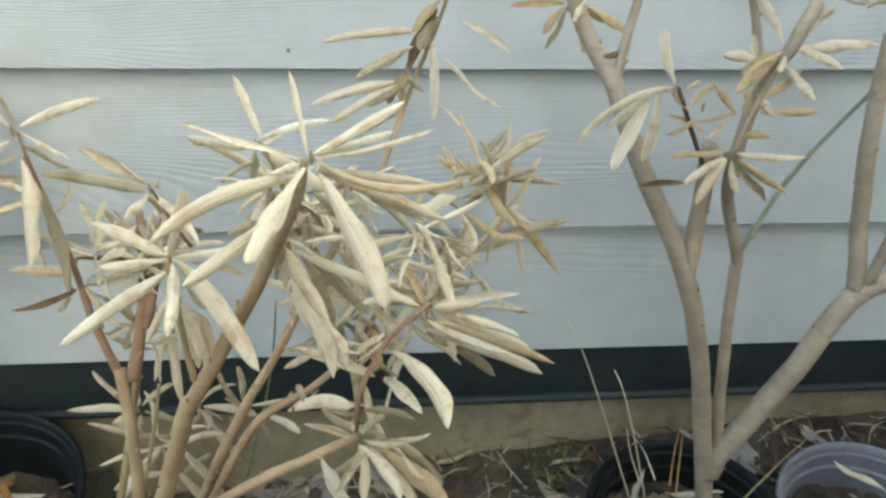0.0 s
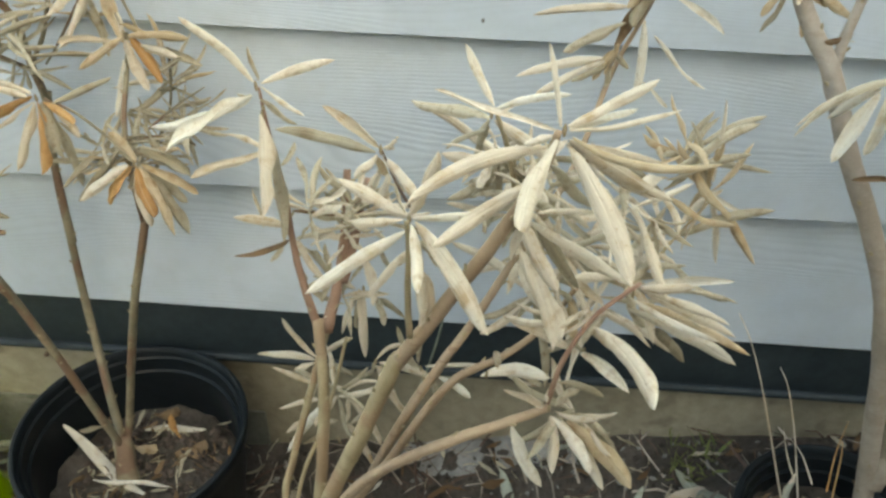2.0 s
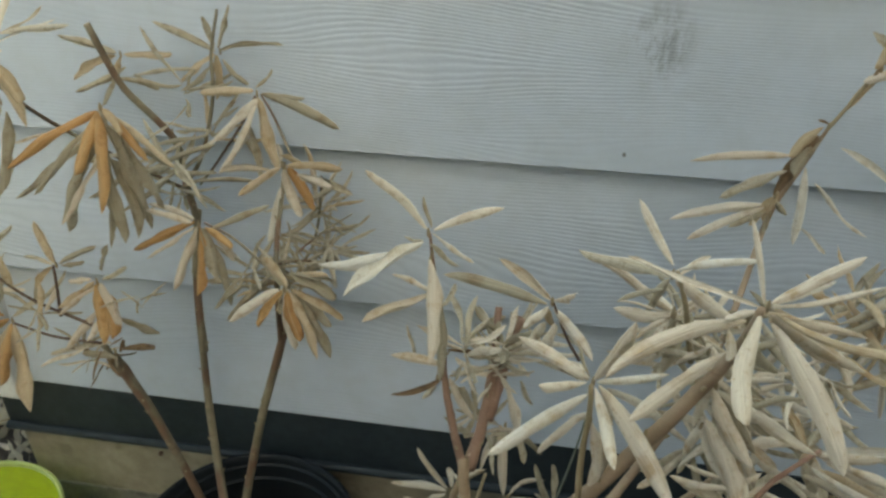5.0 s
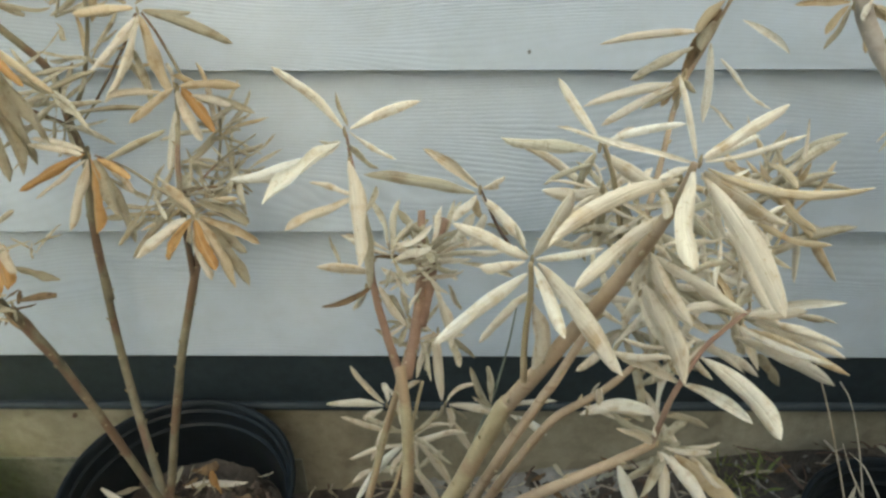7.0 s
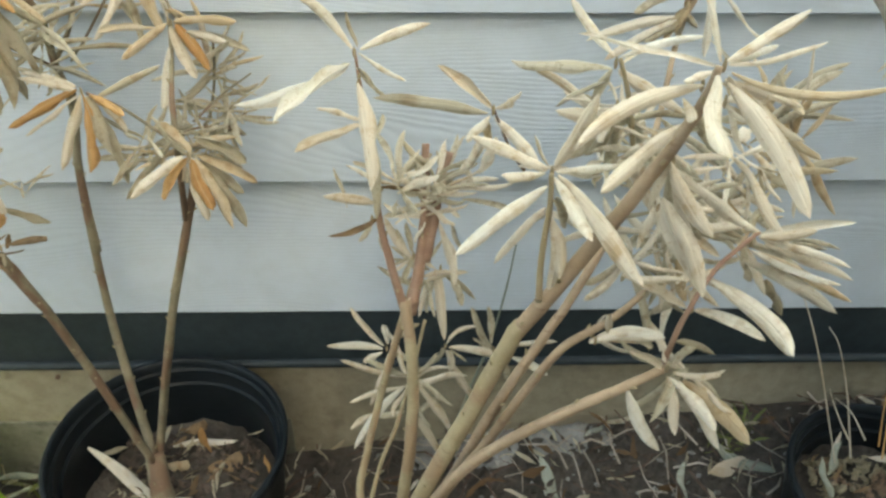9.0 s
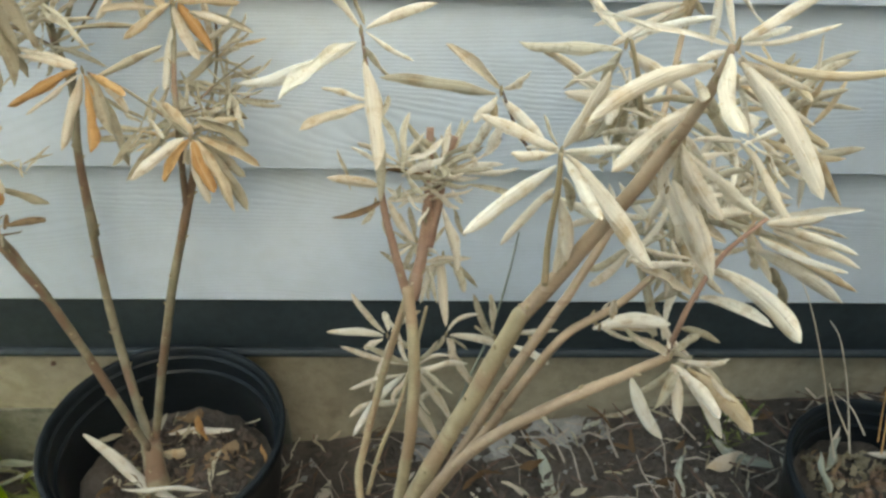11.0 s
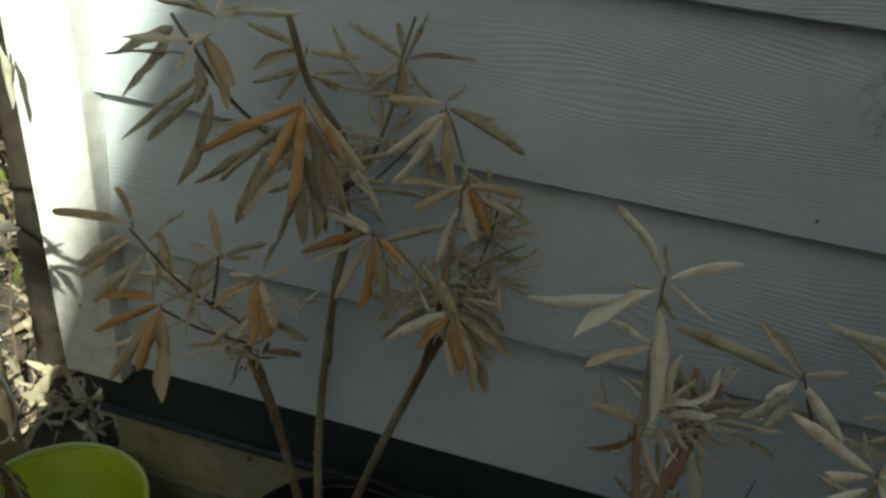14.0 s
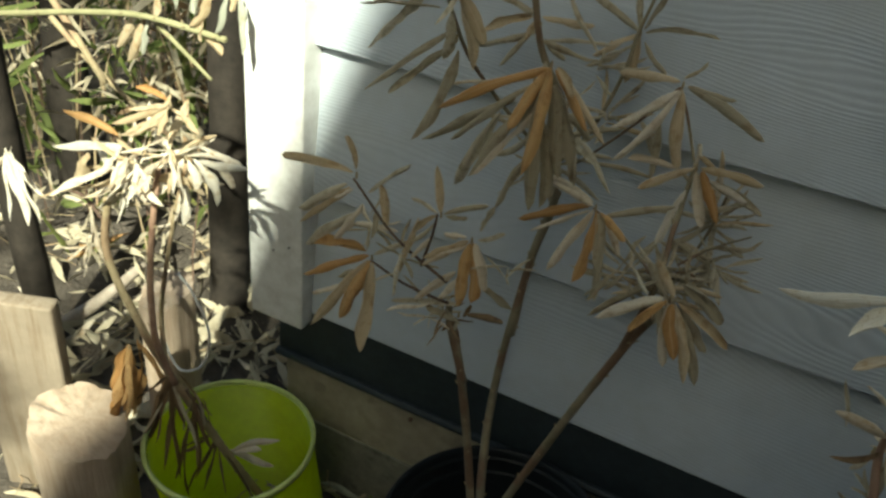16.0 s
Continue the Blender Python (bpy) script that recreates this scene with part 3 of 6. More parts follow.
def bucket(label, x, y, top, r, bottom, mat, rim_mat):
    ob = thing("bucket", label, "bucket")
    t = 0.0025
    bm = lathe([(0.002, bottom), (r * 0.95, bottom), (r * 0.96, bottom + 0.004), (r * 0.985, top - 0.008), (r * 0.985 - t, top - 0.008), (r * 0.96 - t, bottom + 0.006), (0.002, bottom + 0.006)], 64, (x, y))
    for v in bm.verts:      # the soft body leans: its foot stands a little off the rim's centre
        f = (top - v.co.z) / (top - bottom)
        v.co.x += 0.03 * f
        v.co.y += 0.01 * f
    part("bucket_body", bm, mat, ob)
    part("rim", lathe([(r * 0.98, top - 0.010), (r + 0.003, top - 0.009), (r + 0.004, top - 0.003), (r + 0.001, top), (r - 0.002, top - 0.002), (r * 0.98, top - 0.010)], 64, (x, y)), rim_mat, ob, "paler rolled rim")
    return ob


nursery_pot("round black plastic nursery pot against the foundation", -0.369, -0.137, 0.188, 0.125, -0.05, 0.098, POTBLACK)
nursery_pot("round black plastic nursery pot with weedy soil", 0.405, -0.197, 0.182, 0.108, 0.0, 0.135, POTBLACK)
nursery_pot("grey-purple plastic plant pot with dry soil", 0.622, -0.203, 0.175, 0.108, 0.0, 0.12, POTPURPLE)
bucket("lime green plastic bucket on the ground", -0.735, -0.132, 0.125, 0.104, -0.085, GREENPLASTIC, RIMPLASTIC)

# ---- shrubs ----
mid = thing("shrub", "dead multi-stemmed shrub with curled pale tan leaves", "shrub", group="dead shrubs")
left = thing("shrub", "dead three-caned shrub with orange and grey dry leaves", "shrub", group="dead shrubs")
right = thing("shrub", "nearly bare grey-barked shrub with few bleached leaves", "shrub", group="dead shrubs")
tub = thing("shrub", "withered shrub standing in the lime green bucket", "shrub", group="dead shrubs")
cane = thing("cane", "long green cane with hanging grey leaves", "cane")
ECHO.update({left.name: 0.35, mid.name: 0.3, tub.name: 0.5, right.name: 0.15})
ROLLED.update({left.name: 0.9, mid.name: 0.55, tub.name: 0.3, right.name: 0.12, cane.name: 0.2})
FAT.update({right.name: 1.2, mid.name: 0.96, left.name: 0.78, tub.name: 1.0, cane.name: 1.9})
RODS.add(left.name)
# middle shrub
stem(mid, [(-0.149, -0.335, -0.451), (-0.130, -0.335, 0.058), (-0.122, -0.335, 0.271)], 0.0072, 0.0066, BARK, "branch", 101)
stem(mid, [(-0.122, -0.335, 0.276), (-0.110, -0.315, 0.336), (-0.102, -0.310, 0.406), (-0.100, -0.295, 0.463), (-0.105, -0.272, 0.510)], 0.0051, 0.0041, BARK, "twig", 102)
stem(mid, [(-0.121, -0.338, 0.281), (-0.097, -0.345, 0.378), (-0.062, -0.350, 0.483), (-0.040, -0.3535, 0.552), (-0.035, -0.354, 0.564)], 0.0066, 0.0050, BARK, "branch", 103)
stem(mid, [(-0.038, -0.3536, 0.556), (0.006, -0.360, 0.642), (0.027, -0.363, 0.687), (0.038, -0.362, 0.712), (0.042, -0.362, 0.731)], 0.0049, 0.0018, BARK_WARM, "twig", 297)
stem(mid, [(0.127, -0.118, 0.717), (0.135, -0.115, 0.729), (0.152, -0.11, 0.76), (0.164, -0.104, 0.794)], 0.0016, 0.0009, BARK, "twig", 296)
stem(mid, [(-0.120, -0.330, 0.267), (-0.077, -0.320, 0.357), (-0.039, -0.320, 0.460), (-0.011, -0.315, 0.520), (0.006, -0.305, 0.546), (0.044, -0.270, 0.604), (0.073, -0.200, 0.610), (0.101, -0.125, 0.647), (0.117, -0.116, 0.684), (0.130, -0.115, 0.721)], 0.0044, 0.0013, BARK_WARM, "twig", 104)
stem(mid, [(-0.120, -0.330, 0.267), (-0.082, -0.330, 0.357), (-0.046, -0.330, 0.430), (-0.006, -0.325, 0.509), (0.030, -0.310, 0.525), (0.057, -0.300, 0.548), (0.073, -0.290, 0.571)], 0.0043, 0.0017, BARK_WARM, "twig", 105)
stem(mid, [(-0.120, -0.338, 0.280), (-0.079, -0.358, 0.410), (-0.044, -0.368, 0.471), (0.003, -0.368, 0.508), (0.028, -0.360, 0.514), (0.060, -0.346, 0.518)], 0.0043, 0.0029, BARK_WARM, "twig", 106)
stem(mid, [(-0.128, -0.330, 0.246), (-0.146, -0.290, 0.301), (-0.139, -0.270, 0.343), (-0.124, -0.250, 0.403), (-0.111, -0.245, 0.455), (-0.099, -0.240, 0.502)], 0.0036, 0.0027, BARK, "twig", 107)
stem(mid, [(-0.139, -0.290, 0.293), (-0.127, -0.280, 0.341), (-0.113, -0.270, 0.378), (-0.101, -0.255, 0.421), (-0.091, -0.245, 0.466)], 0.0021, 0.0013, BARK, "twig", 108)
stem(mid, [(-0.106, -0.272, 0.503), (-0.116, -0.265, 0.546), (-0.122, -0.255, 0.573), (-0.122, -0.260, 0.615), (-0.128, -0.258, 0.660), (-0.131, -0.256, 0.688)], 0.0033, 0.0008, BARK_RED, "twig", 109)
stem(mid, [(-0.102, -0.265, 0.491), (-0.096, -0.250, 0.515), (-0.092, -0.235, 0.540), (-0.090, -0.220, 0.569), (-0.090, -0.205, 0.598)], 0.0048, 0.0027, BARK_RED, "twig", 110)
stem(mid, [(-0.091, -0.244, 0.523), (-0.084, -0.228, 0.550), (-0.080, -0.216, 0.576), (-0.073, -0.208, 0.593)], 0.0040, 0.0034, BARK_RED, "twig", 111)
stem(mid, [(-0.028, -0.362, 0.590), (-0.029, -0.362, 0.622), (-0.028, -0.364, 0.655), (-0.029, -0.364, 0.675)], 0.002, 0.0013, BARK, "twig", 112)
stem(mid, [(0.059, -0.343, 0.518), (0.064, -0.345, 0.560), (0.078, -0.335, 0.586), (0.091, -0.328, 0.597), (0.107, -0.319, 0.605)], 0.0019, 0.0013, BARK_RED, "twig", 113)
stem(mid, [(0.095, -0.325, 0.597), (0.136, -0.260, 0.592), (0.168, -0.215, 0.594)], 0.0013, 0.0009, BARK, "twig", 114)
stem(mid, [(-0.033, -0.300, 0.636), (-0.042, -0.295, 0.649), (-0.052, -0.291, 0.672)], 0.0011, 0.0007, BARK_DARK, "twig", 115)
stem(mid, [(-0.060, -0.160, 0.240), (-0.044, -0.157, 0.300), (-0.029, -0.155, 0.356), (-0.018, -0.152, 0.415), (-0.012, -0.150, 0.465)], 0.0016, 0.0007, GREENGREY, "twig", 116)
stem(mid, [(0.030, -0.300, 0.644), (0.021, -0.300, 0.683), (0.013, -0.300, 0.706)], 0.0018, 0.0012, BARK, "twig", 117)
whorl(mid, (0.026, -0.290, 0.665), [(-42, 5, -1), (-31, 8, -24), (-16, -8, -26), (22, -12, -11), (12, -8, -26)], ["pale", "grey"], 135)
whorl(mid, (0.061, -0.340, 0.583), [(-38, 8, -1), (16, 15, 4), (29, 12, 9)], ["pale"], 139)
whorl(mid, (0.027, -0.290, 0.492), [(40, -15, 13), (34, -5, -10), (9, 5, 15)], ["pale"], 140)
tuft(mid, (-0.084, -0.230, 0.588), (0, -0.2, 1), 22, .045, ["grey", "grey", "pale"], 150, .25, .9)
tuft(mid, (-0.109, -0.255, 0.602), (0, -0.2, 1), 10, .04, ["grey", "pale"], 151, .3, 1.0)
tuft(mid, (-0.094, -0.235, 0.510), (0, -0.2, 1), 10, .035, ["grey", "pale"], 152, .5, 1.1)
tuft(mid, (0.064, -0.270, 0.586), (0, -0.2, 1), 8, .065, ["pale", "grey"], 153, .6, 1.2)
tuft(mid, (0.145, -0.220, 0.571), (0, -0.2, 1), 9, .07, ["grey", "pale"], 154, .4, 1.3)
tuft(mid, (0.100, -0.240, 0.524), (0, -0.2, 1), 8, .065, ["grey", "pale"], 155, .6, 1.3)
tuft(mid, (0.042, -0.250, 0.643), (0, -0.2, 1), 8, .055, ["pale", "grey"], 156, .4, 1.3)
tuft(mid, (0.025, -0.260, 0.624), (0, -0.2, 1), 6, .05, ["grey", "pale"], 157, .4, 1.3)
tuft(mid, (-0.105, -0.240, 0.405), (0, -0.2, 1), 8, .05, ["pale", "grey"], 158, .7, 1.2)
tuft(mid, (0.078, -0.340, 0.512), (0, -0.2, 1), 6, .05, ["pale", "grey"], 159, .9, 1.1)
whorl(mid, (0.061, -0.310, 0.619), [(43, -5, -20), (37, 8, 6), (28, -8, -33), (37, 5, -13), (-11, -10, -31), (10, -15, -13)], ["pale", "grey"], 165)
whorl(mid, (0.062, -0.330, 0.697), [(42, 0, -21), (29, 5, -1), (15, -12, -7), (25, 10, 6), (14, -10, -27)], ["pale"], 166)
whorl(mid, (0.116, -0.280, 0.623), [(29, -5, -14), (24, 5, -6), (8, -8, -32), (-20, 8, 9), (15, -12, -19), (-6, 8, -26)], ["pale", "grey"], 167)
whorl(mid, (0.036, -0.310, 0.661), [(-35, 5, -7), (-22, -8, -12), (22, 8, -28), (0, -5, -30), (-24, 10, 3)], ["pale", "grey"], 168)
whorl(mid, (0.015, -0.300, 0.679), [(-33, 0, 3), (-23, 8, -13), (-20, -8, -17), (14, 5, 8), (-8, 10, 12)], ["pale"], 169)
whorl(mid, (0.061, -0.300, 0.578), [(-6, -8, -43), (-16, 5, -19), (10, -5, -35), (20, 10, -34), (-14, 8, -2)], ["pale", "grey"], 170)
whorl(mid, (0.166, -0.214, 0.607), [(-1, 10, 63, "pale"), (24, 5, 40, "tan"), (-38, 8, 37, "tan"), (-11, -10, -52, "pale"), (48, -5, -64, "tan"), (37, 5, -23, "white"), (24, 8, -75, "pale"), (-21, 12, 43, "grey"), (-1, -10, 46, "tan"), (-26, 10, 21, "grey")], ["tan", "pale"], 173, fat=0.85)
whorl(mid, (0.026, -0.360, 0.683), [(22, -15, -45), (19, 5, -16), (0, 5, -35)], ["pale"], 174)
whorl(mid, (0.029, -0.352, 0.651), [(-3, 5, -43), (19, 8, -46)], ["pale"], 175)
whorl(mid, (0.030, -0.356, 0.651), [(28, -18, -50)], ["pale"], 176, fat=1.4)
tuft(mid, (-0.090, -0.235, 0.572), (0, -0.2, 1), 12, .035, ["grey", "pale"], 177, .4, 1.3)
tuft(mid, (0.031, -0.270, 0.660), (0, -0.2, 1), 8, .06, ["pale", "pale", "grey"], 178, .4, 1.3)
tuft(mid, (0.082, -0.250, 0.594), (0, -0.2, 1), 9, .07, ["pale", "grey", "grey"], 179, .6, 1.3)
tuft(mid, (0.050, -0.270, 0.556), (0, -0.2, 1), 8, .06, ["pale", "grey"], 180, .7, 1.3)
tuft(mid, (0.148, -0.200, 0.635), (0, -0.2, 1), 10, .055, ["grey", "grey", "tan"], 181, .3, 1.2)
tuft(mid, (0.100, -0.270, 0.627), (0, -0.2, 1), 9, .065, ["pale", "pale", "grey"], 182, .6, 1.3)
tuft(mid, (0.109, -0.260, 0.578), (0, -0.2, 1), 8, .065, ["pale", "grey"], 183, .6, 1.3)
tuft(mid, (0.055, -0.260, 0.637), (0, -0.2, 1), 7, .055, ["pale", "grey"], 184, .5, 1.3)
tuft(mid, (0.135, -0.220, 0.625), (0, -0.2, 1), 9, .06, ["pale", "grey", "tan"], 185, .4, 1.3)
spray(mid, (-0.131, -0.261, 0.692), [(-1, 0, 2, -34, -14, 47, 6.2, "pale", 0.0), (2, 0, 3, -4, 6, 22, 3.0, "grey", 0.0), (3, 1, 1, 44, 25, 7, 6.9, "pale", 1.7), (2, 1, -1, 30, -9, -14, 3.4, "white", 0.0), (1, 1, -10, 16, 26, -41, 4.3, "grey", 0.0), (-3, -1, -7, -42, -49, -19, 9.6, "white", -1.3), (-4, -1, -8, -77, 11, -40, 11.0, "white", 4.2), (-3, -1, -7, -20, 21, -18, 2.8, "grey", 0.0)], 118)
spray(mid, (-0.130, -0.260, 0.671), [(1, 0, -23, -28, 10, -21, 4.3, "pale", 0.0), (1, -2, -26, -34, -45, -19, 7.9, "pale", -1.0), (0, -4, 3, 8, -52, -41, 11.4, "pale", 1.0), (3, 0, -18, 8, -15, -88, 8.7, "grey", 1.8), (6, 5, -40, 13, 20, -30, 5.1, "grey", -1.5), (-13, 10, -96, -22, 25, -73, 3.1, "grey", 0.0)], 119)
spray(mid, (-0.126, -0.260, 0.573), [(3, 0, 12, -30, -10, 25, 7.5, "pale", -1.1), (3, 0, 0, -26, -31, 9, 4.9, "brown", 3.0), (0, -2, -1, -9, -10, -12, 5.0, "grey", 0.0), (8, 2, 1, 41, 20, 0, 5.1, "grey", 1.2), (8, 2, -1, 27, -5, -31, 6.6, "pale", -1.2), (6, 5, 22, 33, 20, 9, 3.5, "brown", 0.8), (9, 10, -13, 23, 30, -59, 5.7, "grey", 1.6), (3, 10, -23, 12, 0, -38, 3.6, "grey", 0.0)], 120)
spray(mid, (-0.076, -0.205, 0.567), [(6, 0, 17, 15, 15, 29, 4.1, "grey", 1.6), (-17, 0, -1, -25, 5, 21, 5.8, "grey", 0.0), (-31, -5, 9, -9, 5, 20, 6.6, "grey", 0.0), (-14, -2, 2, -38, -15, 10, 5.7, "grey", -1.2), (8, 0, 14, 19, -15, 9, 5.3, "pale", 1.2), (-7, -5, -22, 6, 5, 0, 5.9, "grey", 0.0), (-9, -10, -25, -18, -5, 6, 6.2, "grey", 1.2), (-6, -15, -25, 7, -40, -66, 8.4, "pale", 1.7), (5, 5, -42, 16, 15, -76, 4.9, "grey", 0.0), (6, 0, -1, 40, 5, -2, 5.9, "pale", 0.8), (4, -2, -5, 49, -15, 8, 4.9, "pale", -0.8), (0, 5, 0, -6, 15, 17, 3.8, "grey", 0.0), (3, 5, -25, 12, 5, -37, 5.2, "pale", 0.0), (13, 5, -20, 53, -5, -26, 6.0, "grey", 1.7)], 121)
spray(mid, (-0.099, -0.240, 0.526), [(-1, 0, 1, -5, 5, 26, 4.9, "grey", 0.0), (-2, 0, -2, -17, -10, -3, 3.3, "grey", 0.0), (2, 0, -2, 16, 5, -17, 4.6, "pale", 0.0), (-1, 0, -5, -8, -10, -19, 5.9, "grey", 0.0), (-3, 0, -5, -19, -20, 0, 3.3, "pale", 0.0)], 122)
spray(mid, (-0.079, -0.225, 0.501), [(-4, 0, -1, 3, -25, -52, 10.1, "pale", 1.3), (-6, 0, -6, -17, -15, -37, 6.6, "pale", -1.3), (8, 5, -11, 17, -10, -30, 7.5, "grey", 0.0), (5, 5, -13, 30, 25, -55, 5.5, "grey", 1.4), (0, 3, -5, -10, 15, -60, 5.4, "grey", 0.0), (-8, 3, -4, -26, 15, -1, 4.0, "grey", 0.0)], 123)
spray(mid, (-0.052, -0.291, 0.671), [(-1, 0, 1, -32, -4, 29, 6.7, "pale", -1.0), (1, 0, 1, 12, -21, 22, 5.7, "pale", 0.6), (-3, 0, -2, -69, 24, -5, 9.7, "grey", -2.3), (-2, -1, -3, -15, -9, -16, 7.5, "pale", 0.0), (1, 0, -5, 26, -19, -26, 9.1, "pale", 1.0), (-4, 1, -8, 3, 21, -36, 5.8, "tan", 0.0), (3, 6, -21, -6, 11, -50, 7.9, "pale", 1.0), (-3, 6, -21, -17, 21, -54, 7.0, "pale", 0.0), (4, 1, -25, 19, 21, -46, 4.8, "grey", 0.0)], 124)
spray(mid, (-0.028, -0.360, 0.674), [(0, -2, 3, 15, -10, 48, 7.9, "pale", -1.1), (-2, 0, 2, -40, 15, 12, 8.0, "pale", -1.1), (-3, 0, -1, -27, -20, 11, 5.8, "pale", 0.6), (-2, -2, -7, -49, -35, -25, 7.9, "white", -0.8), (-1, 0, -22, -25, 8, -65, 5.8, "pale", -1.2), (1, -2, -2, 10, -58, 1, 7.0, "pale", 1.1), (3, 0, -2, 44, -40, -41, 12.6, "pale", 2.9), (2, 0, 0, 42, 30, -15, 4.8, "white", -0.9), (-2, 0, 3, -9, 10, 15, 2.3, "grey", 0.0), (-2, 0, 2, -12, 40, -22, 4.5, "pale", 0.0)], 125)
spray(mid, (-0.027, -0.362, 0.650), [(0, 0, -1, 7, -10, -36, 7.2, "pale", 0.9), (3, 2, -9, 5, 2, -64, 11.9, "pale", 3.1), (-2, 2, -1, -11, 22, -26, 4.3, "grey", -0.6), (3, 7, 4, 16, 32, -34, 5.6, "grey", 0.0)], 126)
spray(mid, (0.011, -0.300, 0.704), [(-1, 5, -6, -50, 52, -23, 9.7, "grey", 0.0), (1, 10, -1, -18, 54, 15, 6.3, "pale", 1.0), (2, 0, 3, 41, -10, 19, 5.3, "white", 1.2), (2, 0, -4, 39, -10, -25, 8.6, "pale", 1.0), (-1, 2, -5, -9, 20, -43, 5.6, "grey", 0.0), (3, 0, -1, 22, 20, 1, 4.2, "pale", 1.0), (-3, 2, -12, -26, 20, -37, 3.9, "grey", -1.3)], 127)
spray(mid, (0.016, -0.300, 0.677), [(-1, 0, 0, -33, 10, -7, 9.8, "pale", 2.0), (-2, 0, -4, -11, -10, -16, 8.4, "pale", -1.6), (1, 0, -4, -15, 0, -31, 6.6, "grey", 1.3), (3, 0, 0, 24, 20, 1, 6.0, "pale", 1.3), (3, 0, -4, 27, 20, -45, 6.1, "grey", 0.0), (0, 0, -8, 0, 10, -48, 6.1, "grey", 1.7)], 128)
spray(mid, (0.045, -0.360, 0.731), [(-4, 0, -1, -63, 25, 4, 4.1, "pale", 2.5), (-3, -2, -3, -21, -78, -1, 11.5, "pale", 0.0), (1, 0, 2, 44, 23, 17, 6.6, "pale", 0.9), (2, 0, 1, 39, 35, -6, 5.5, "white", 0.9), (2, 0, 0, 58, 25, 0, 3.2, "pale", -0.9), (4, 0, -4, 67, -27, 3, 4.7, "tan", -7.2), (3, 0, -6, 68, 35, -61, 8.6, "pale", 1.2), (3, -2, -8, 33, -53, -48, 14.8, "pale", 3.3), (-2, 0, 1, -10, 25, 32, 3.3, "pale", -0.8), (2, 0, -8, 67, 45, -46, 6.1, "pale", 1.5), (-3, 0, -3, -19, -5, -6, 4.4, "pale", 0.0)], 129)
spray(mid, (0.040, -0.352, 0.717), [(-2, -6, 3, -66, -43, -10, 9.5, "pale", -5.8), (-5, -3, -19, -53, -48, -29, 10.1, "pale", -1.1), (-8, 0, -7, -11, -28, -4, 5.8, "pale", 0.8), (3, 12, -19, 32, 32, -58, 7.5, "grey", 0.0), (-2, 2, -42, 34, 22, -54, 3.7, "pale", 0.9), (3, 12, -31, 40, 42, -38, 5.7, "grey", 0.9)], 130)
spray(mid, (0.031, -0.360, 0.680), [(-2, -2, 1, 19, -25, -29, 11.1, "pale", -2.9), (-1, 0, -22, 20, -30, -64, 11.5, "pale", 3.0), (3, 5, -7, 68, 25, -63, 9.0, "pale", 1.9), (6, 10, -9, 38, 30, -73, 8.4, "grey", 1.0), (-3, 0, -3, -10, 10, -30, 4.8, "grey", 0.0), (4, 10, -12, 18, 30, -84, 7.1, "grey", 1.3)], 131)
spray(mid, (0.104, -0.319, 0.597), [(4, 4, 2, 55, -6, 19, 6.2, "white", 1.1), (3, -1, 4, 31, -11, 17, 6.8, "pale", -1.1), (5, -1, 3, 56, -16, -7, 5.9, "pale", 1.1), (8, -1, 0, 64, -11, -21, 7.1, "pale", 1.1), (1, -1, -5, 51, -21, -16, 5.5, "white", -1.8), (4, -1, -7, 91, 19, -66, 7.5, "tan", 2.0), (-1, 1, -14, 84, 19, -76, 11.9, "white", 2.4), (21, 9, -37, 53, 29, -87, 9.8, "grey", 1.2), (31, 9, -5, 76, 29, -29, 3.5, "grey", 1.2), (-8, -1, 12, -39, -11, 18, 7.7, "pale", -1.7), (0, 9, 2, 20, 29, 6, 6.0, "grey", 0.0), (-4, 4, -3, 18, 19, -47, 7.6, "grey", 0.0), (-1, 9, 0, -14, 29, 13, 7.4, "tan", 0.0)], 132)
spray(mid, (0.082, -0.313, 0.538), [(-10, -12, 12, -51, -22, 43, 7.9, "pale", -1.8), (1, -12, 34, 31, -73, 31, 14.9, "pale", 5.0), (-4, -12, 10, 17, -65, 35, 9.4, "pale", 2.5), (-5, 0, 6, -13, 13, 32, 8.4, "tan", 0.0), (-1, 3, 3, 16, 23, 15, 7.0, "grey", 1.2), (-7, 0, 7, -23, 13, -17, 6.6, "grey", -1.2)], 133)
spray(mid, (0.060, -0.349, 0.521), [(-4, 0, 2, -31, -11, 27, 5.8, "pale", -1.8), (-2, 0, 5, 0, 9, 9, 5.6, "pale", 0.0), (3, 0, 2, 19, 9, 9, 6.8, "grey", 1.5), (4, 9, 15, 38, 19, -8, 5.8, "grey", 1.9), (4, 0, -3, 30, -11, 5, 4.9, "pale", -1.9), (12, 4, -9, 52, 9, -54, 7.2, "grey", 5.6), (1, -1, -6, 4, -28, -31, 9.1, "pale", 0.0), (2, -1, -7, 27, -31, -23, 10.6, "pale", 1.1), (8, 1, -11, 42, -16, -61, 10.3, "pale", 2.4), (13, 1, -12, 58, -21, -50, 17.3, "tan", 2.4), (25, 9, -27, 59, 19, -79, 10.8, "grey", 0.0)], 134)
spray(mid, (0.038, -0.350, 0.503), [(-1, -1, 1, 22, -20, -37, 11.2, "white", -3.1)], 135)
spray(mid, (0.019, -0.325, 0.522), [(-4, 0, -2, 39, -15, 17, 12.0, "pale", 6.0), (14, 0, 5, 37, -5, -2, 5.7, "grey", 1.5), (7, 0, 6, 5, -5, 28, 5.2, "pale", 0.0)], 136)
